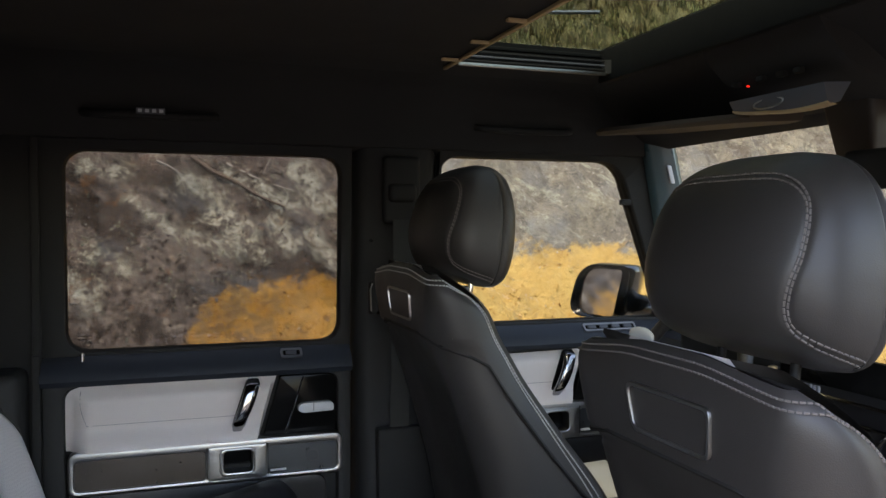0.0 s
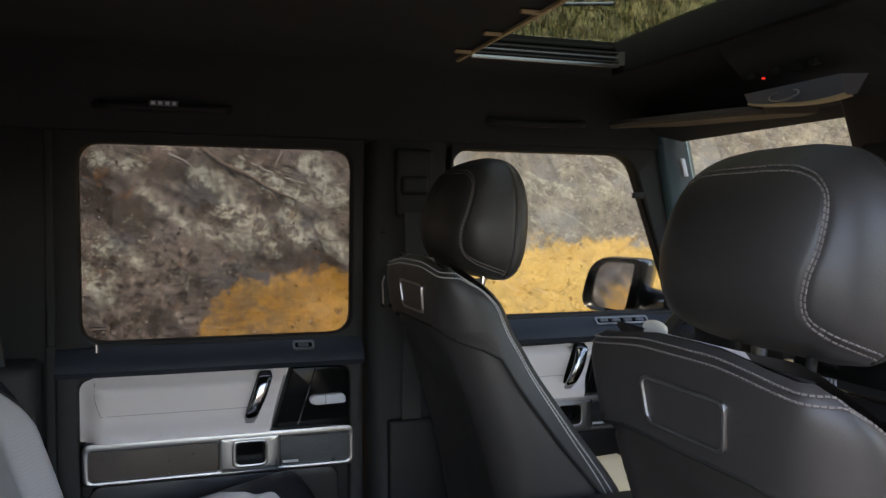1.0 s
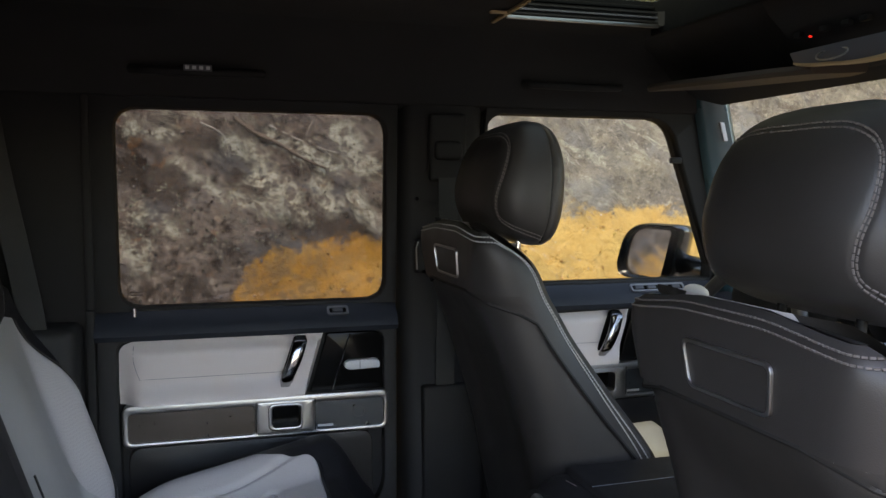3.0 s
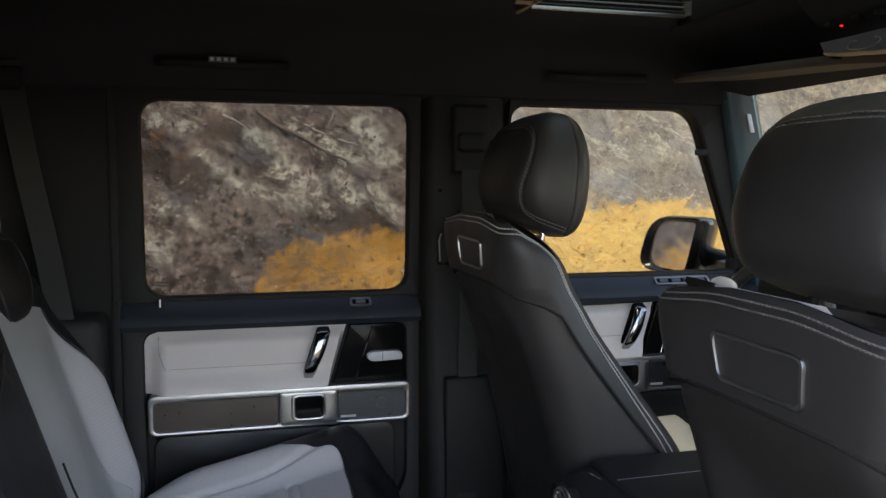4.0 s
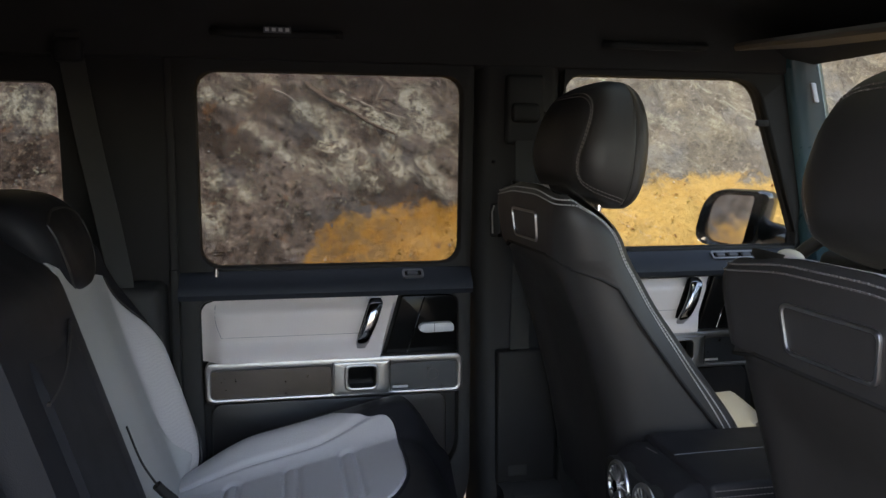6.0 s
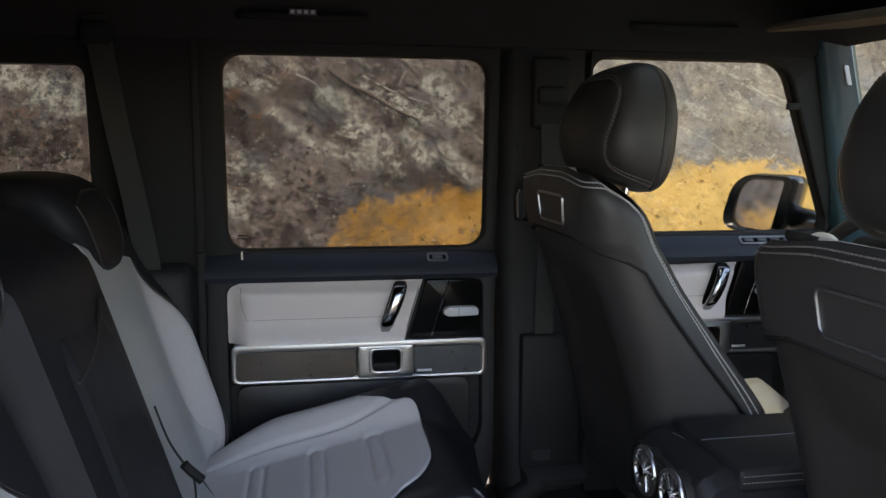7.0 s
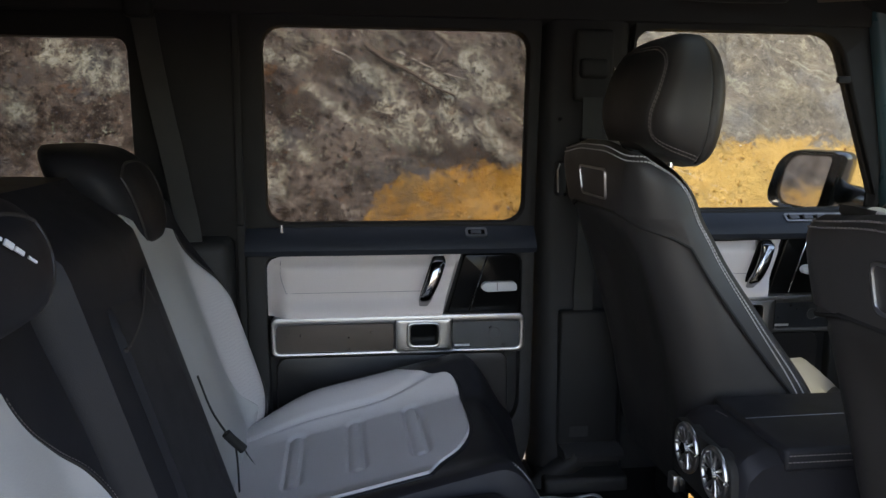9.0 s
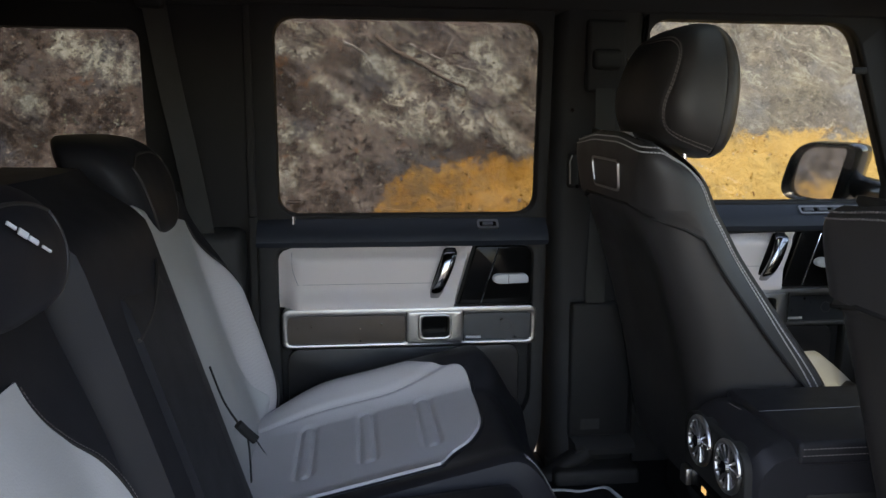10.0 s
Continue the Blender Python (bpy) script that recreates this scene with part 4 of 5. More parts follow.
def front_seat(dx, dy, dz, lift, label):
    yc = 0.37
    off = Vector((dx, dy, dz))
    t = thing("front_seat", (0.95 + dx, yc + dy, FLOOR), label, "car seat", "front seats")

    def sect(z, u, inset=0.0):
        xb, w, d, r, b = interp(z, SEAT)
        s = 1 if u <= 0.5 else -1
        q = u if u <= 0.5 else 1 - u
        w2, xb2 = w - inset, xb + inset
        if q < 0.28:
            f = q / 0.28
            x, y = d + (r - d) * f, w2 * (1 - 0.10 * (1 - f) ** 2)
        elif q < 0.40:
            a = (q - 0.28) / 0.12 * math.pi / 2
            x, y = r - r * math.sin(a), w2 - r + r * math.cos(a)
        else:
            f = (q - 0.40) / 0.10
            x, y = 0.0, (w2 - r) * (1 - f)
        if inset:
            x += 0.028 * smooth(1.43 - z, 0.0, 0.12) * smooth(1.0 - abs(y) / w2, 0.05, 0.7) * smooth(z, 0.9, 1.15)
        crown = 0.014 * smooth(abs(y) / w2, 0.25, 1.0) * smooth(z, 1.46, 1.56)
        return Vector((xb2 + x, yc + s * y, z - crown)) + off

    zs = [r[0] for r in SEAT]
    fine = sorted(set(span(0.90, 1.436, 34) + span(1.436, 1.561, 16)))
    low, high = [z for z in fine if z <= 1.4361], [z for z in fine if z >= 1.4359]
    cov = bmesh.new()
    patch(lambda z, u: sect(z, u), low, lambda z: span(0, interp(z, SEAT)[4], 14), cov)
    patch(lambda z, u: sect(z, u), low, lambda z: span(1 - interp(z, SEAT)[4], 1, 14), cov)
    patch(lambda z, u: sect(z, u), high, span(0, 1, 61), cov)
    top = [cov.verts.new(sect(1.561, u) + Vector((0.004, 0, 0.0))) for u in span(0, 1, 31)]
    cov.faces.new(top)

    def face(z, v):
        a = sect(z, 0)
        xb, w, d, r, b = interp(z, SEAT)
        y = v * w * 0.9
        dip = 0.055 * (1 - smooth(abs(v), 0.45, 0.85)) - 0.014 * smooth(abs(v), 0.7, 0.9) * (1 - smooth(abs(v), 0.9, 1.0))
        return Vector((xb + d - dip * min(1, d / 0.12), yc + y, z)) + off
    patch(face, fine, lambda z: [-1 + 0.0] + span(-0.97, -0.56, 10), cov)
    patch(face, fine, lambda z: span(0.56, 0.97, 10) + [1.0], cov)
    bmesh.ops.remove_doubles(cov, verts=cov.verts, dist=0.0004)
    back = part("backrest_cover", cov, LEATHER, t, "black leather backrest with pale double stitching")
    part("backrest_insert", patch(face, fine, span(-0.56, 0.56, 15)), WHITE, t, "light grey leather insert")
    shell = bmesh.new()
    patch(lambda z, u: sect(z, u, 0.008), low, lambda z: span(interp(z, SEAT)[4], 1 - interp(z, SEAT)[4], 57), shell)
    sh = part("back_shell", shell, LEATHER, t, "black leather covered back shell")
    lip = [sect(z, interp(z, SEAT)[4], 0.001) for z in low] + [sect(1.436, u, 0.001) for u in span(0.42, 0.58, 11)] + [sect(z, 1 - interp(z, SEAT)[4], 0.001) for z in reversed(low)]
    part("piping", tube(lip, 0.0032, 6), PLASTIC, sh)
    # stitching along the front edge and over the shoulders
    def stitch_line(q, zt):
        turn_z = zt - 0.022
        pts = [sect(z, 1 - q) for z in span(0.95, turn_z, 60)]
        pts += [sect(turn_z + 0.022 * math.sin(k * math.pi / 2), 1 - q - k * 0.28) for k in span(0.04, 1, 24)]
        pts += [sect(zt, u) for u in span(0.71 - q, 0.29 + q, 60)]
        pts += [sect(turn_z + 0.022 * math.cos(k * math.pi / 2), 0.28 + q - k * 0.28) for k in span(0.04, 1, 24)]
        return pts + [sect(z, q) for z in span(turn_z, 1.0, 60)]
    # paler thread on the driver's seat carries its stronger light in the colour
    thr = DARKTHREAD if lift else THREAD
    bm = bmesh.new()
    mid = Vector((0.75, yc, 1.3)) + off
    for q in (0.022, 0.050):
        pts = stitch_line(q, 1.552 if q < 0.03 else 1.543)
        pts = [p + Vector((-0.0008, (p.y - mid.y) * 0.004, 0.0006)) for p in pts]
        stitches(pts, 0.0048, 0.0064, 0.0013, bm=bm)
    part("stitching", bm, thr, back, "pale double stitching")
    # bracket frame on the back
    def on_back(bm):
        def f(c):
            z = 1.484 + c.z
            return sect(z, 0.5) + Vector((c.y, c.x, 0))
        return remap(bm, f)
    fr = part("frame", on_back(plate(rpoly([(-0.088, -0.030), (0.055, -0.030), (0.064, 0.028), (-0.094, 0.028)], 0.012), [rpoly([(-0.0835, -0.0255), (0.0505, -0.0255), (0.0593, 0.0235), (-0.0893, 0.0235)], 0.009)], -0.004, 0.003, 0.001)), SATIN, t, "slim satin metal frame")
    part("frame_panel", on_back(plate(rpoly([(-0.084, -0.026), (0.051, -0.026), (0.060, 0.024), (-0.090, 0.024)], 0.009), [], -0.0012, 0.002)), LEATHER, fr)
    # headrest
    HR = [(0.0, 0.735, 0.800, 0.098), (0.006, 0.712, 0.820, 0.124), (0.022, 0.696, 0.836, 0.146), (0.055, 0.686, 0.849, 0.157), (0.10, 0.683, 0.856, 0.159), (0.135, 0.688, 0.858, 0.156),
          (0.165, 0.696, 0.856, 0.150), (0.19, 0.707, 0.851, 0.141), (0.21, 0.721, 0.843, 0.130), (0.226, 0.739, 0.831, 0.114), (0.237, 0.760, 0.815, 0.092), (0.243, 0.778, 0.797, 0.055)]

    SEAM_AT = [(0.02, 116), (0.03, 131), (0.05, 136), (0.085, 134), (0.13, 128), (0.175, 124), (0.20, 132), (0.212, 150), (0.215, 170)]

    def hpt(h, a, grow=0.0):
        rear, fore, w = interp(h, HR)
        ax, xc = (fore - rear) / 2, (fore + rear) / 2
        ca, sa = math.cos(a), math.sin(a)
        p = 0.68
        dg = math.degrees(math.atan2(abs(sa), ca))
        grow = grow - 0.010 * math.exp(-((dg - 74) / 3.0) ** 2) * smooth(h, 0.0, 0.03)
        if 0.02 < h < 0.215:
            seam = interp(h, SEAM_AT)[0]
            grow -= 0.0026 * math.exp(-((dg - seam) / 3.0) ** 2)
        x = math.copysign(abs(ca) ** p, ca) * (ax + grow)
        y = math.copysign(abs(sa) ** p, sa) * (w + grow)
        rise = 0.32 * max(0.0, 0.80 - xc - x) * (1 - smooth(h, 0.0, 0.16))
        return Vector((xc + x, yc + y, 1.512 + h + lift + rise)) + off
    hs = sorted(set(span(0, 0.243, 60) + [r[0] for r in HR]))
    ang = span(0, 2 * math.pi, 181)[:-1]
    hr = part("headrest", loft([[hpt(h, a) for a in ang] for h in hs]), LEATHER, t, "black leather headrest with stitched seams")
    for s in (1, -1):
        groove = [hpt(h, s * radians(74), 0.002) for h in hs[3:-3]]
        part("panel_joint", tube(groove, 0.0022, 6), PLASTIC, hr)
        bm = bmesh.new()
        path = [(180, 0.2155), (165, 0.2155), (148, 0.2125), (132, 0.200), (125, 0.178), (128, 0.13), (134, 0.085), (136, 0.05), (131, 0.03), (116, 0.0205), (96, 0.017), (74, 0.015)]
        flat_path = curve_pts([(a / 100, h, 0) for a, h in path], 8)
        for o in (-1.0, 1.0):
            line = []
            for i, q in enumerate(flat_path):
                d = flat_path[min(i + 1, len(flat_path) - 1)] - flat_path[max(i - 1, 0)]
                d = Vector((d.x * 0.26, d.y)).normalized()
                line.append(hpt(q.y + 0.0030 * o * d.x, s * radians(100 * q.x - 0.0030 * o * d.y / 0.0026), 0.0003))
            stitches(line, 0.0058, 0.0076, 0.0013, bm=bm)
        part("stitching", bm, DARKTHREAD, hr)
        part("stem", tube([Vector((0.752, yc + s * 0.062, 1.40)) + off, Vector((0.776, yc + s * 0.062, 1.54 + lift)) + off], 0.006, 10), PLASTIC if lift else CHROME, t, "black headrest stem" if lift else "chrome headrest stem")
        part("stem_guide", tube([Vector((0.735, yc + s * 0.062, 1.43)) + off, Vector((0.752, yc + s * 0.062, 1.512)) + off], 0.014, 12), PLASTIC, t, "black plastic stem guide")
    part("crossbar", box(0.725 + dx, 0.750 + dx, yc - 0.085 + dy, yc + 0.085 + dy, 1.490 + dz, 1.507 + dz, 0.004), PLASTIC, t, "black plastic headrest carrier")
    part("release_button", box(0.735 + dx, 0.755 + dx, yc - 0.10 + dy, yc - 0.085 + dy, 1.500 + dz, 1.520 + dz, 0.003), GREY, t)
    # cushion and base
    def cush(u, v):
        x = 0.86 + 0.46 * u
        e = smooth(abs(v), 0.5, 0.8) * (1 - smooth(abs(v), 0.92, 1.0) * 1.2)
        z = 0.975 + 0.050 * e - 0.06 * smooth(u, 0.85, 1.0) + 0.02 * u
        return Vector((x, yc + v * 0.255, z)) + off
    part("cushion_insert", patch(cush, span(0, 1, 14), span(-0.9, 0.9, 23)), PANELGREY, t, "grey leather cushion")
    part("cushion_side", box(0.84 + dx, 1.33 + dx, yc - 0.255 + dy, yc + 0.255 + dy, 0.86 + dz, 0.985 + dz, 0.03, 3), LEATHER, t)
    part("seat_base", box(0.88 + dx, 1.25 + dx, yc - 0.20 + dy, yc + 0.20 + dy, FLOOR, 0.87 + dz, 0.02), PLASTIC, t)
    return t


front_seat(0, 0, 0, 0.0, "black leather driver's seat with pale double stitching")
near = front_seat(0.09, -0.765, -0.06, 0.024, "black leather passenger seat with grey double stitching")
rings = []
for k in span(0, 1, 9):
    r = 0.013 * math.sqrt(max(0.02, 1 - (2 * k - 1) ** 2))
    rings.append([(0.868 + r * 0.8 * math.cos(a), -0.145 + 0.06 * (k - 0.5), 1.474 + r * math.sin(a)) for a in span(0, 2 * math.pi, 17)[:-1]])
part("shoulder_pad", loft(rings), LIGHTGREY, near, "light grey perforated leather shoulder")
part("height_latch", box(0.846, 0.856, -0.438, -0.431, 1.462, 1.480, 0.002), BEIGE, near, "small brass-coloured latch")
for k in range(4):
    part("latch_rib", tube([(0.872, -0.462 - 0.006 * k, 1.452), (0.872, -0.462 - 0.006 * k, 1.464)], 0.002, 8), GREY, near)


# ---- rear seats ----
def back_plane(z):
    return -0.045 - 0.31 * (z - 0.95)


INSERT = [(0.90, 0.150), (0.93, 0.170), (1.05, 0.205), (1.13, 0.218), (1.21, 0.205), (1.27, 0.175), (1.31, 0.135), (1.345, 0.100), (1.38, 0.084), (1.45, 0.08)]


def ribbon(pts, w, side, th=0.0012):
    """A flat strap along points; side: the way across it."""
    side = Vector(side).normalized()
    rings = []
    for i, p in enumerate(pts):
        p = Vector(p)
        d = (Vector(pts[min(i + 1, len(pts) - 1)]) - Vector(pts[max(i - 1, 0)])).normalized()
        nrm = d.cross(side).normalized()
        rings.append([p + side * w / 2 + nrm * th, p - side * w / 2 + nrm * th, p - side * w / 2 - nrm * th, p + side * w / 2 - nrm * th])
    return loft(rings)


FAR_INNER = [(0.90, 0.150), (0.93, 0.170), (1.05, 0.205), (1.13, 0.218), (1.25, 0.215), (1.33, 0.188), (1.40, 0.152), (1.44, 0.128)]
FAR_OUTER = [(0.90, 0.150), (0.93, 0.172), (1.00, 0.202), (1.06, 0.211), (1.16, 0.211), (1.25, 0.204), (1.31, 0.174), (1.345, 0.158), (1.38, 0.150)]
PANEL = [(0.90, 0.150), (0.97, 0.186), (1.02, 0.160), (1.15, 0.126), (1.30, 0.132), (1.37, 0.144), (1.44, 0.146)]
REACH = [(-1.0, 0.305), (-0.76, 0.330), (-0.60, 0.368), (-0.33, 0.396), (0.0, 0.404), (0.46, 0.406), (0.64, 0.404), (0.74, 0.390), (0.81, 0.345), (0.88, 0.308), (1.0, 0.275)]


def rear_seat(yc, s, fwd, label, inner, outer, low, tops, nod, foot=1.366, tall=1.0):
    """An outboard rear seat; s: +1 where the door is on the +y side. inner, outer: edges of the light insert; tops: its two upper corners."""
    t = thing("rear_passenger_seat", (0.1, yc, FLOOR), label, "car seat", "rear seats")
    hw = 0.225

    def back(z, v, lift=0.0):
        r = (0.056 if v > 0 else 0.012) * smooth(abs(v), 0.60, 0.92) * smooth(1.40 - z, 0.0, 0.20) - 0.075 * smooth(abs(v), 0.92, 1.0)
        r -= 0.05 * smooth(z, 1.42, 1.47)
        r += 0.012 * smooth(1 - abs(v), 0.4, 1.0) * smooth(z, 0.95, 1.1) * smooth(1.35 - z, 0, 0.1)
        return Vector((back_plane(z) + fwd + r + lift, yc + s * v * hw, z + lift * 0.3))
    zs = span(0.88, 1.47, 40)
    bm = bmesh.new()
    front_rows = [[back(z, v) for v in span(-1, 1, 45)] for z in zs]
    rings = [row + [Vector((back_plane(z) - 0.13 + fwd, yc + s * hw, z)), Vector((back_plane(z) - 0.13 + fwd, yc - s * hw, z))] for row, z in zip(front_rows, zs)]
    loft(rings, bm=bm)
    bk = part("backrest", bm, NAVY, t, "blue-black leather backrest with side bolsters")

    def ins(u, q, lift=0.0, panel=False):
        f = (q + 1) / 2
        edge_z = tops[0] + (tops[1] - tops[0]) * f
        z = 0.895 + u * (edge_z - 0.895)
        a, b = interp(z + low, inner)[0], interp(z + low, outer)[0]
        if panel:
            b = min(b - 0.012, interp(z + low, PANEL)[0])
        edge = smooth(1 - abs(q), 0.0, 0.05)
        return back(z, (-a + f * (a + b)) / hw, -0.003 + 0.006 * edge + lift)
    part("perforated_insert", patch(ins, span(0, 1, 60), span(-1, 1, 61)), PERF, t, "perforated light grey leather insert")
    part("smooth_insert", patch(lambda u, q: ins(u, q, 0.0014 if abs(q) < 0.98 else -0.001, True), span(0, 1, 60), span(-1, 1, 41)), PANELGREY, t, "smooth mid grey leather centre panel")
    for q in (1, -1):
        line = [ins(u, q) + Vector((0.004, 0, 0)) for u in span(0.06, 1.0, 60)]
        part("piping", tube(line, 0.0022, 6), LEATHER, bk)
        part("stitching", stitches([p + Vector((0.001, q * s * 0.007, 0)) for p in line], 0.003, 0.0055, 0.0006), DARKTHREAD, bk)
    # low headrest draped over the top of the backrest, its lower edge a wide U
    HR = [(0.0, -0.010, 0.045), (0.012, 0.008, 0.086), (0.035, 0.018, 0.118), (0.075, 0.024, 0.138), (0.115, 0.022, 0.146), (0.145, 0.012, 0.144), (0.165, -0.004, 0.132), (0.177, -0.024, 0.108), (0.183, -0.050, 0.070)]

    def hp(h, an, grow=0.0):
        front, w = interp(h, HR)
        ca, sa = math.cos(an), math.sin(an)
        z = foot + h * tall
        mid, half = front / 2 - 0.060, front / 2 + 0.060 + grow
        y = math.copysign(abs(sa) ** 0.62, sa) * (w + grow)
        x = math.copysign(abs(ca) ** 0.62, ca) * half
        return Vector(nod) + Vector((back_plane(z) + fwd + mid + x, yc + y, z))
    hr = part("headrest", loft([[hp(h, a) for a in span(0, 2 * math.pi, 65)[:-1]] for h in span(0, 0.183, 30)]), NAVY, t, "low blue-black leather headrest draped over the backrest")
    welt = [hp(h, -0.62) for h in span(0.012, 0.13, 12)] + [hp(0.13 + 0.022 * math.sin(k * math.pi), -0.62 + 1.24 * k) for k in span(0.04, 0.96, 24)] + [hp(h, 0.62) for h in span(0.13, 0.012, 12)]
    part("piping", tube(welt, 0.0026, 6), LEATHER, hr)
    part("stitching", stitches([p + Vector((0.002, 0.0, -0.006)) for p in welt[12:36]], 0.003, 0.0055, 0.0006), DARKTHREAD, hr)
    # cushion
    yq, cw = yc - s * 0.055, 0.275

    def cush(x, v, lift=0.0):
        z = 0.952 + 0.23 * (x - 0.075) + 0.055 * smooth(v, 0.36, 0.74) * smooth(x, -0.10, 0.12) + 0.016 * smooth(-v, 0.6, 0.9)
        z -= 0.004 * smooth(v, 0.78, 1.0) + 0.05 * smooth(abs(v), 0.94, 1.0)
        z -= 0.17 * smooth(x, 0.40, 0.545) ** 1.5
        return Vector((x, yq + s * v * cw, z + lift))
    xs = span(-0.10, 0.53, 42)
    rows = [[cush(x, v) for v in span(-1, 1, 43)] for x in xs]
    rings = [row + [Vector((min(x, 0.47), yq + s * cw, 0.84)), Vector((min(x, 0.47), yq - s * cw, 0.84))] for row, x in zip(rows, xs)]
    cu = part("cushion", loft(rings), NAVY, t, "blue-black leather seat cushion")

    def white(u, q):
        x = -0.07 + u * (interp(q, REACH)[0] + 0.07)
        edge = smooth(min(1 - abs(q), (1 - u) * 2.2), 0.0, 0.04)
        pill = 0.0
        for px in (0.070, 0.186, 0.300):
            d = math.hypot(max(0.0, abs((q + 0.02) * 0.80 * cw) - 0.100), x - px)
            pill -= 0.0055 * (1 - smooth(abs(d - 0.014), 0.001, 0.008))
        seam = -0.006 * (1 - smooth(abs(q - 0.66 - 0.13 * smooth(u, 0.6, 1.0)), 0.0, 0.04))
        return cush(x, q * 0.80, -0.003 + 0.011 * edge + pill + seam)
    part("cushion_insert", patch(white, span(0, 1, 130), span(-1, 1, 150)), WHITE, t, "light grey leather cushion with three embossed pads")
    rim = [white(u, -1) for u in span(0.1, 1, 30)] + [white(1, q) for q in span(-1, 1, 60)] + [white(u, 1) for u in span(1, 0.1, 30)]
    part("piping", tube([p + Vector((0, 0, 0.002)) for p in rim], 0.0046, 8), NAVY, cu)
    part("stitching", stitches([p + Vector(((p.x - 0.15) * 0.025, (p.y - yq) * 0.03, 0.003)) for p in rim], 0.003, 0.0055, 0.0006), DARKTHREAD, cu)
    bm = bmesh.new()
    for o in (0.0, 0.012):
        stitches([cush(x, -0.86 + 0.03 * smooth(x, 0.3, 0.5)) + Vector((0, s * -o, 0.001)) for x in span(0.44, 0.52, 12)], 0.003, 0.0055, 0.0008, bm=bm)
    part("stitching", bm, THREAD, cu)
    part("seat_base", box(0.0, 0.42, yq - cw + 0.02, yq + cw - 0.02, FLOOR, 0.86, 0.02), PLASTIC, t)
    return t


rear_seat(0.395, 1, 0.0, "light grey and blue-black leather outboard rear seat by the door", FAR_INNER, FAR_OUTER, 0.0, (1.438, 1.372), (0.0, 0.005, 0.0))
far_side = rear_seat(-0.415, -1, 0.0, "light grey and blue-black leather outboard rear seat by the opening", INSERT, INSERT, 0.055, (1.337, 1.337), (0.072, 0.012, 0.0), 1.412, 0.66)

PRINT_A, PRINT_B = Vector((-0.121, -0.421, 1.503)), Vector((-0.1015, -0.384, 1.472))
for k, (w, o) in enumerate(((0.003, 0.0), (0.0055, 0.26), (0.004, 0.50), (0.0022, 0.80))):
    a = PRINT_A.lerp(PRINT_B, o)
    c = PRINT_A.lerp(PRINT_B, o + 0.2)
    part("print_bar", ribbon([a, c], w, (0.1, 0.55, 0.8), 0.0009), LIGHTGREY, far_side, "pale illegible print on the headrest")


def centre_seat():
    t = thing("rear_centre_seat", (0.1, 0, FLOOR), "narrow blue-black leather middle rear seat with folded armrest", "car seat", "rear seats")
    zs = span(0.90, 1.506, 32)
    rings = []
    for z in zs:
        x = back_plane(z) + 0.035 - 0.07 * smooth(z, 1.42, 1.506)
        row = [Vector((x + 0.012 * (1 - (v / 1.0) ** 2) - 0.05 * smooth(abs(v), 0.86, 1.0), 0.005 + v * 0.185, z)) for v in span(-1, 1, 31)]
        rings.append(row + [Vector((x - 0.15, 0.19, z)), Vector((x - 0.15, -0.18, z))])
    bk = part("backrest", loft(rings), NAVY, t)
    arm = []
    for z in span(0.93, 1.36, 24):
        e = 0.006 * smooth(min(z - 0.93, 1.36 - z), 0, 0.03)
        x = back_plane(z) + 0.035
        arm.append([Vector((x + 0.010 + e - 0.02 * smooth(abs(v), 0.8, 1.0), v * 0.115, z)) for v in span(-1, 1, 21)] + [Vector((x - 0.02, 0.115, z)), Vector((x - 0.02, -0.115, z))])
    part("armrest", loft(arm), NAVY, t, "folded blue-black armrest")
    crease = [Vector((back_plane(z) + 0.049, y, z)) for y, z in ((0.10, 1.375), (0.06, 1.350), (0.0, 1.325), (-0.06, 1.312), (-0.10, 1.308))]
    part("pull_loop", tube(curve_pts(crease, 6), 0.003, 6), LEATHER, t)
    part("cushion", remap(box(-0.06, 0.425, -0.16, 0.07, 0.85, 0.980, 0.035, 4), lambda c: Vector((c.x, c.y, c.z + 0.10 * max(0, c.x)))), NAVY, t)
    part("seat_base", box(0.0, 0.42, -0.12, 0.06, FLOOR, 0.87, 0.02), PLASTIC, t)


centre_seat()


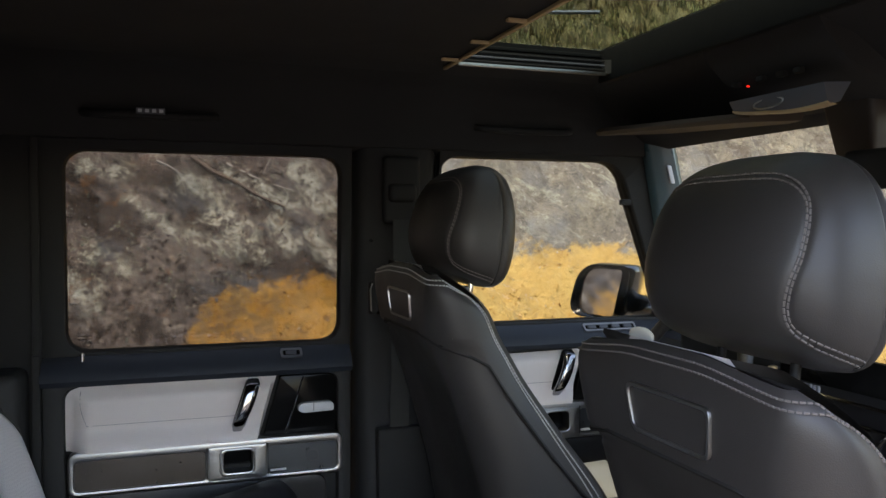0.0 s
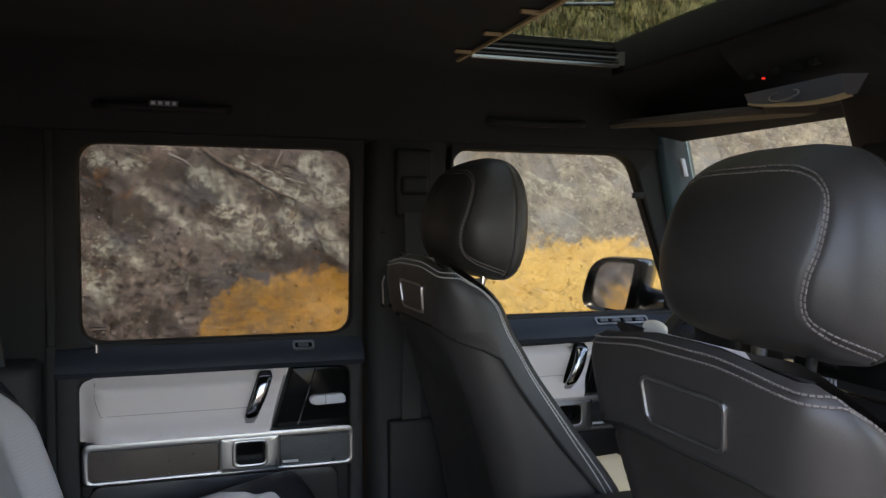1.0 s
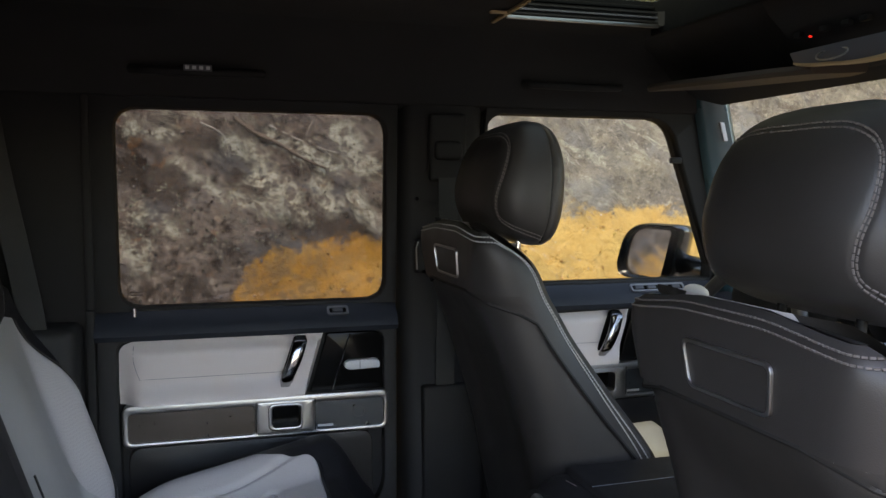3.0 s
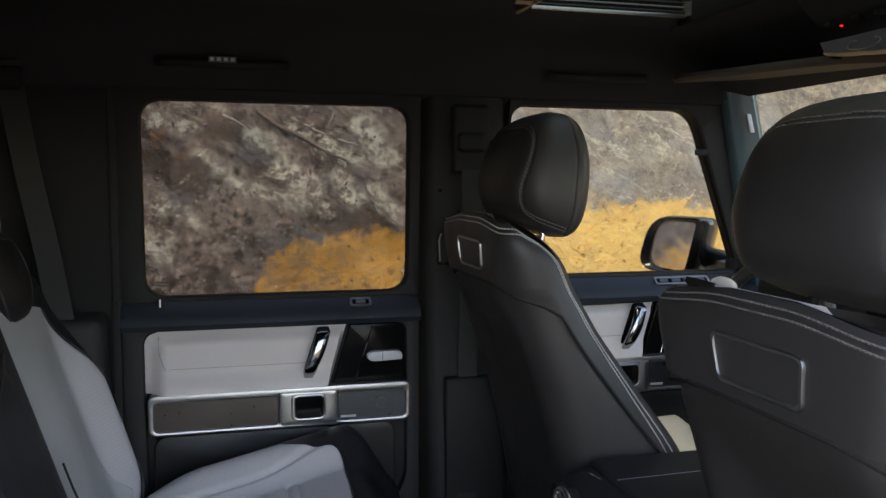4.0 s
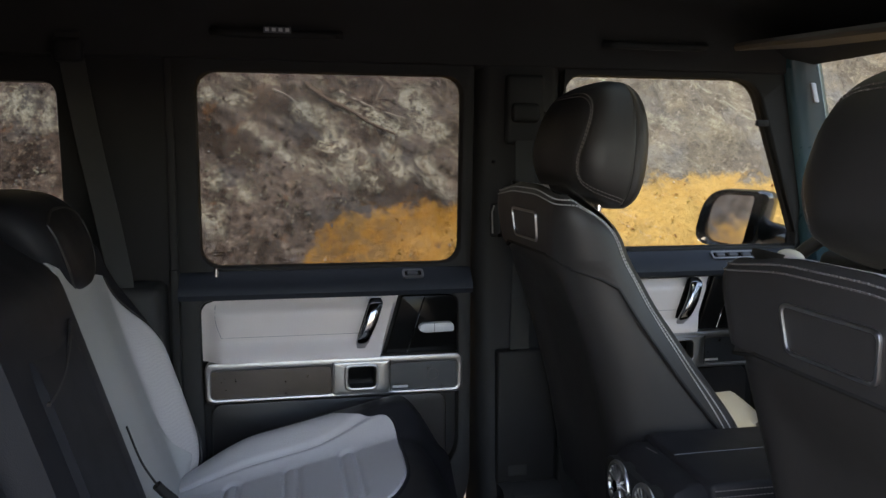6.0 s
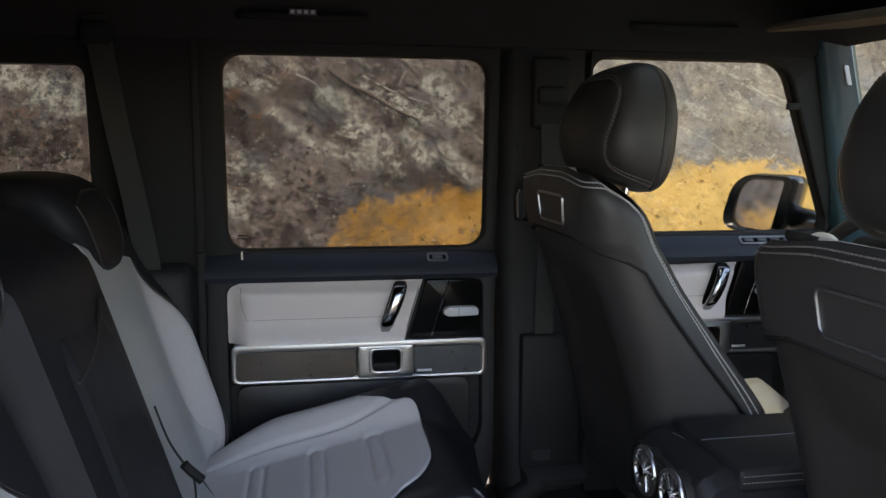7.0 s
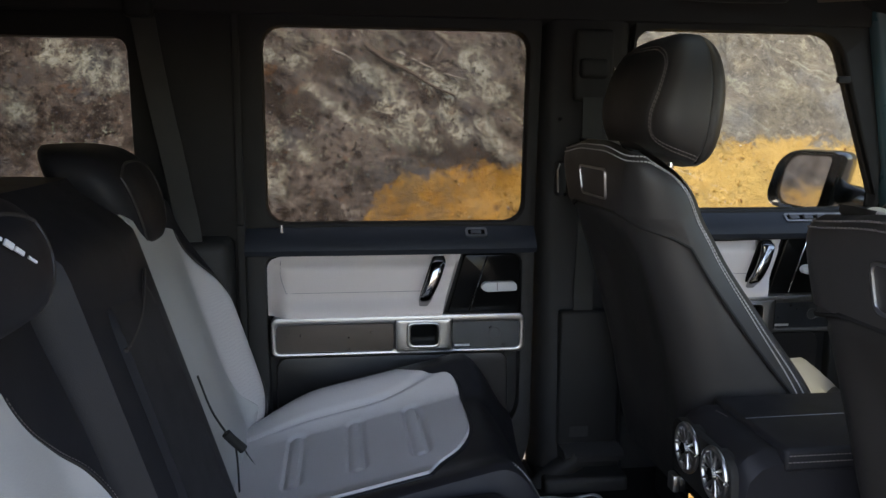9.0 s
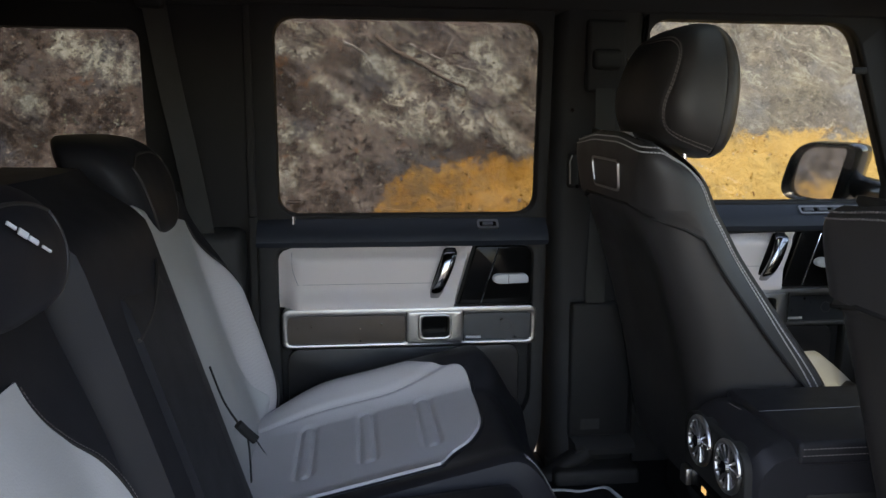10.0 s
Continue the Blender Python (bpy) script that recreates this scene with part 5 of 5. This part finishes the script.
def belts():
    t = thing("seat_belt", (-0.2, 0.62, 1.3), "dark olive-black seat belt webbing hanging behind the rear seat", "seat belt")
    part("shoulder_guide", box(-0.275, -0.215, 0.640, 0.672, 1.80, 1.85, 0.012, 3), PLASTIC, t)
    part("webbing", ribbon(curve_pts([(-0.245, 0.655, 1.86), (-0.215, 0.650, 1.66), (-0.175, 0.640, 1.45), (-0.150, 0.620, 1.30), (-0.14, 0.61, 1.1)], 6), 0.048, (1, 0.15, 0.1)), BELT, t)
    t = thing("seat_belt", (0.74, 0.66, 1.3), "black front seat belt with its guide on the B-pillar", "seat belt")
    part("webbing", ribbon([(0.735, 0.672, 1.70), (0.735, 0.662, 1.5), (0.725, 0.656, 1.2), (0.72, 0.640, 0.85)], 0.046, (1, 0, 0)), BELT, t)
    part("guide", box(0.700, 0.770, 0.655, 0.680, 1.690, 1.735, 0.012, 3), PLASTIC, t)
    part("guide_cover", box(0.690, 0.782, 0.668, 0.690, 1.64, 1.80, 0.010, 3), PLASTIC, t)
    # highlight on the guide cover, added as a thin chrome bar
    part("glint", tube([(0.770, 0.655, 1.665), (0.776, 0.655, 1.69), (0.778, 0.656, 1.715)], 0.0022, 6), CHROME, t)
    part("buckle", box(0.652, 0.676, 0.655, 0.678, 1.425, 1.505, 0.008, 3), PLASTIC, t)
    part("tongue", tube([(0.655, 0.652, 1.435), (0.653, 0.652, 1.485), (0.658, 0.652, 1.50)], 0.002, 6), SATIN, t)
    for p in ((0.672, 1.43), (0.655, 1.60)):
        part("screw", tube([(p[0], 0.652, p[1]), (p[0], 0.660, p[1])], 0.004, 8), CHROME, t)
    t = thing("belt_buckle", (-0.03, 0.30, 1.0), "black belt buckle with a bright tongue on the rear seat", "belt buckle")
    part("strap", ribbon(curve_pts([(-0.082, 0.232, 1.165), (-0.062, 0.238, 1.10), (-0.035, 0.244, 1.048)], 6), 0.005, (0, 1, 0)), PLASTIC, t)
    part("strap", ribbon(curve_pts([(-0.025, 0.246, 1.03), (-0.022, 0.242, 1.00), (-0.02, 0.236, 0.95)], 6), 0.008, (0, 1, 0)), PLASTIC, t)
    part("body", tube(curve_pts([(-0.040, 0.242, 1.056), (-0.028, 0.246, 1.040), (-0.012, 0.250, 1.022)], 4), 0.0085, 10), PLASTIC, t)
    part("tongue", tube([(-0.012, 0.252, 1.022), (0.006, 0.256, 0.990)], 0.0014, 6), CHROME, t)


belts()


# ---- centre console ----
def console():
    t = thing("centre_console", (0.95, 0, FLOOR), "blue-black centre console with two round air vents", "centre console")
    prof = [(0.752, 0.74), (0.738, 0.96), (0.722, 1.02), (0.716, 1.08), (0.722, 1.105), (0.738, 1.122), (0.76, 1.130), (1.05, 1.134), (1.30, 1.127), (1.42, 1.06), (1.42, 0.74)]
    rings = []
    for v in span(-1, 1, 13):
        e = smooth(abs(v), 0.82, 1.0)
        rings.append([(x + 0.012 * e * (1 if x < 1 else -1), v * 0.112, z - 0.014 * e * (z > 1.0)) for x, z in prof])
    part("body", loft(rings), NAVY, t)
    part("side_panel", box(0.80, 1.35, -0.116, -0.110, 0.76, 1.06, 0.003), PLASTIC, t)
    lid = part("lid", box(0.782, 1.16, -0.116, 0.108, 1.104, 1.140, 0.008, 3), NAVY, t, "blue-black leather armrest lid")
    for z in (1.130, 1.120):
        part("stitching", stitches([(x, -0.1166, z) for x in span(0.788, 1.15, 30)], 0.004, 0.006, 0.0008), DARKTHREAD, lid)
    part("lid_seam", tube([(x, 0.004 + 0.02 * (x - 0.78), 1.1402) for x in span(0.785, 1.15, 8)], 0.0008, 6), GREY, lid)
    part("stitching", stitches([(0.764 + 0.2 * (0.07 - y), y, 1.1318) for y in span(0.035, 0.07, 6)], 0.004, 0.006, 0.0008), DARKTHREAD, lid)
    part("panel", remap(plate(rrect(-0.103, 0.103, 0.965, 1.116, 0.03), [], 0.710, 0.722, 0.003), lambda c: Vector((c.y + 0.06 * abs(c.z - 1.08) * (c.z < 1.08), c.x, c.z))), PLASTIC, t, "black rear panel")
    for y in (0.038, -0.057):
        cx, cz = 0.707, 1.081
        ring = [(cx, y + 0.037 * math.cos(a), cz + 0.037 * math.sin(a)) for a in span(0, 2 * math.pi, 41)]
        v = part("vent_ring", tube(ring, 0.0042, 8), SATIN, t, "chrome ring of a round air vent")
        part("vent_cup", tube([(0.7095, y, cz), (0.7300, y, cz)], 0.036, 24), PLASTIC, v)
        for k in range(14):
            a = 2 * math.pi * k / 14 + 0.2
            b0 = Vector((0.7085, y + 0.010 * math.cos(a), cz + 0.010 * math.sin(a)))
            b1 = Vector((0.7065, y + 0.034 * math.cos(a + 0.12), cz + 0.034 * math.sin(a + 0.12)))
            part("blade", tube([b0, b0.lerp(b1, 0.35), b0.lerp(b1, 0.8), b1], 0.0030, 8, flat=0.8), SATIN, v)
        part("hub", tube([(0.7000, y, cz), (0.7100, y, cz)], 0.009, 16), CHROME, v)
    disp = part("control_strip", box(0.7120, 0.7300, -0.095, 0.095, 0.985, 1.020, 0.004), PIANO, t, "gloss black control strip")
    for y in (0.080, -0.060):
        part("rocker", box(0.7020, 0.7160, y - 0.012, y + 0.014, 0.988, 1.018, 0.004), SATIN, disp, "silver rocker switch")
    for k in range(2):
        part("readout", box(0.7105, 0.7125, 0.022 - k * 0.009, 0.028 - k * 0.009, 0.999, 1.008), AMBER, disp, "amber readout")


console()


def floor_things():
    t = thing("floor_mat", (0.62, 0.42, FLOOR), "black floor mat with a pale grey border", "floor mat")
    shape = [(0.42, 0.20), (0.76, 0.20), (0.766, 0.44), (0.741, 0.556), (0.667, 0.535), (0.639, 0.550), (0.546, 0.548), (0.42, 0.560)]
    loop = rpoly(shape, 0.018)
    inner = rpoly([(0.594 + (x - 0.594) * 0.955, 0.39 + (y - 0.39) * 0.957) for x, y in shape], 0.016)
    part("mat", plate_h(inner, [], FLOOR, FLOOR + 0.010), CARPET, t)
    part("border", plate_h(loop, [inner], FLOOR, FLOOR + 0.013), LIGHTGREY, t, "pale grey border")
    bm = box(0.625, 0.83, 0.585, 0.70, FLOOR - 0.02, FLOOR + 0.035, 0.012, 3)
    single("trim_step", bm, TRIM, "charcoal plastic step at the pillar foot", "door sill", "structure")
    bm = box(0.668, 0.815, 0.640, 0.672, 0.832, 1.157, 0.007, 3)
    single("trim_pillar", bm, PLASTIC, "charcoal plastic lower cover of the B-pillar", "pillar trim", "structure")
    prof = [(0.665, 0.842), (0.650, 0.836), (0.622, 0.822), (0.612, 0.810), (0.614, 0.796), (0.665, 0.780)]
    single("trim_foot", loft([[(x + 0.010 * (y < 0.63), y, z) for y, z in prof] for x in (0.670, 0.674, 0.74, 0.81, 0.815)]), TRIM, "charcoal plastic foot of the pillar cover", "pillar trim", "structure")
    single("trim_duct", tube(curve_pts([(0.715, 0.630, 0.800), (0.665, 0.632, 0.768), (0.610, 0.640, 0.722)], 6), 0.026, 14), PLASTIC, "black plastic duct running down to the sill", "pillar trim", "structure")
    bm = box(0.44, 0.625, 0.62, 0.76, FLOOR - 0.06, FLOOR + 0.01, 0.01)
    single("trim_sill_left", bm, PLASTIC, "dark plastic sill below the rear door", "door sill", "structure")
    bm = box(-0.066, -0.050, 0.690, 0.775, 0.55, 1.36, 0.003)
    box(-0.066, -0.050, 0.70, 0.76, 1.36, 1.90, 0.003, bm=bm)
    single("trim_seal", bm, CLOTH, "black rubber seal beside the rear door", "door seal", "structure")


floor_things()
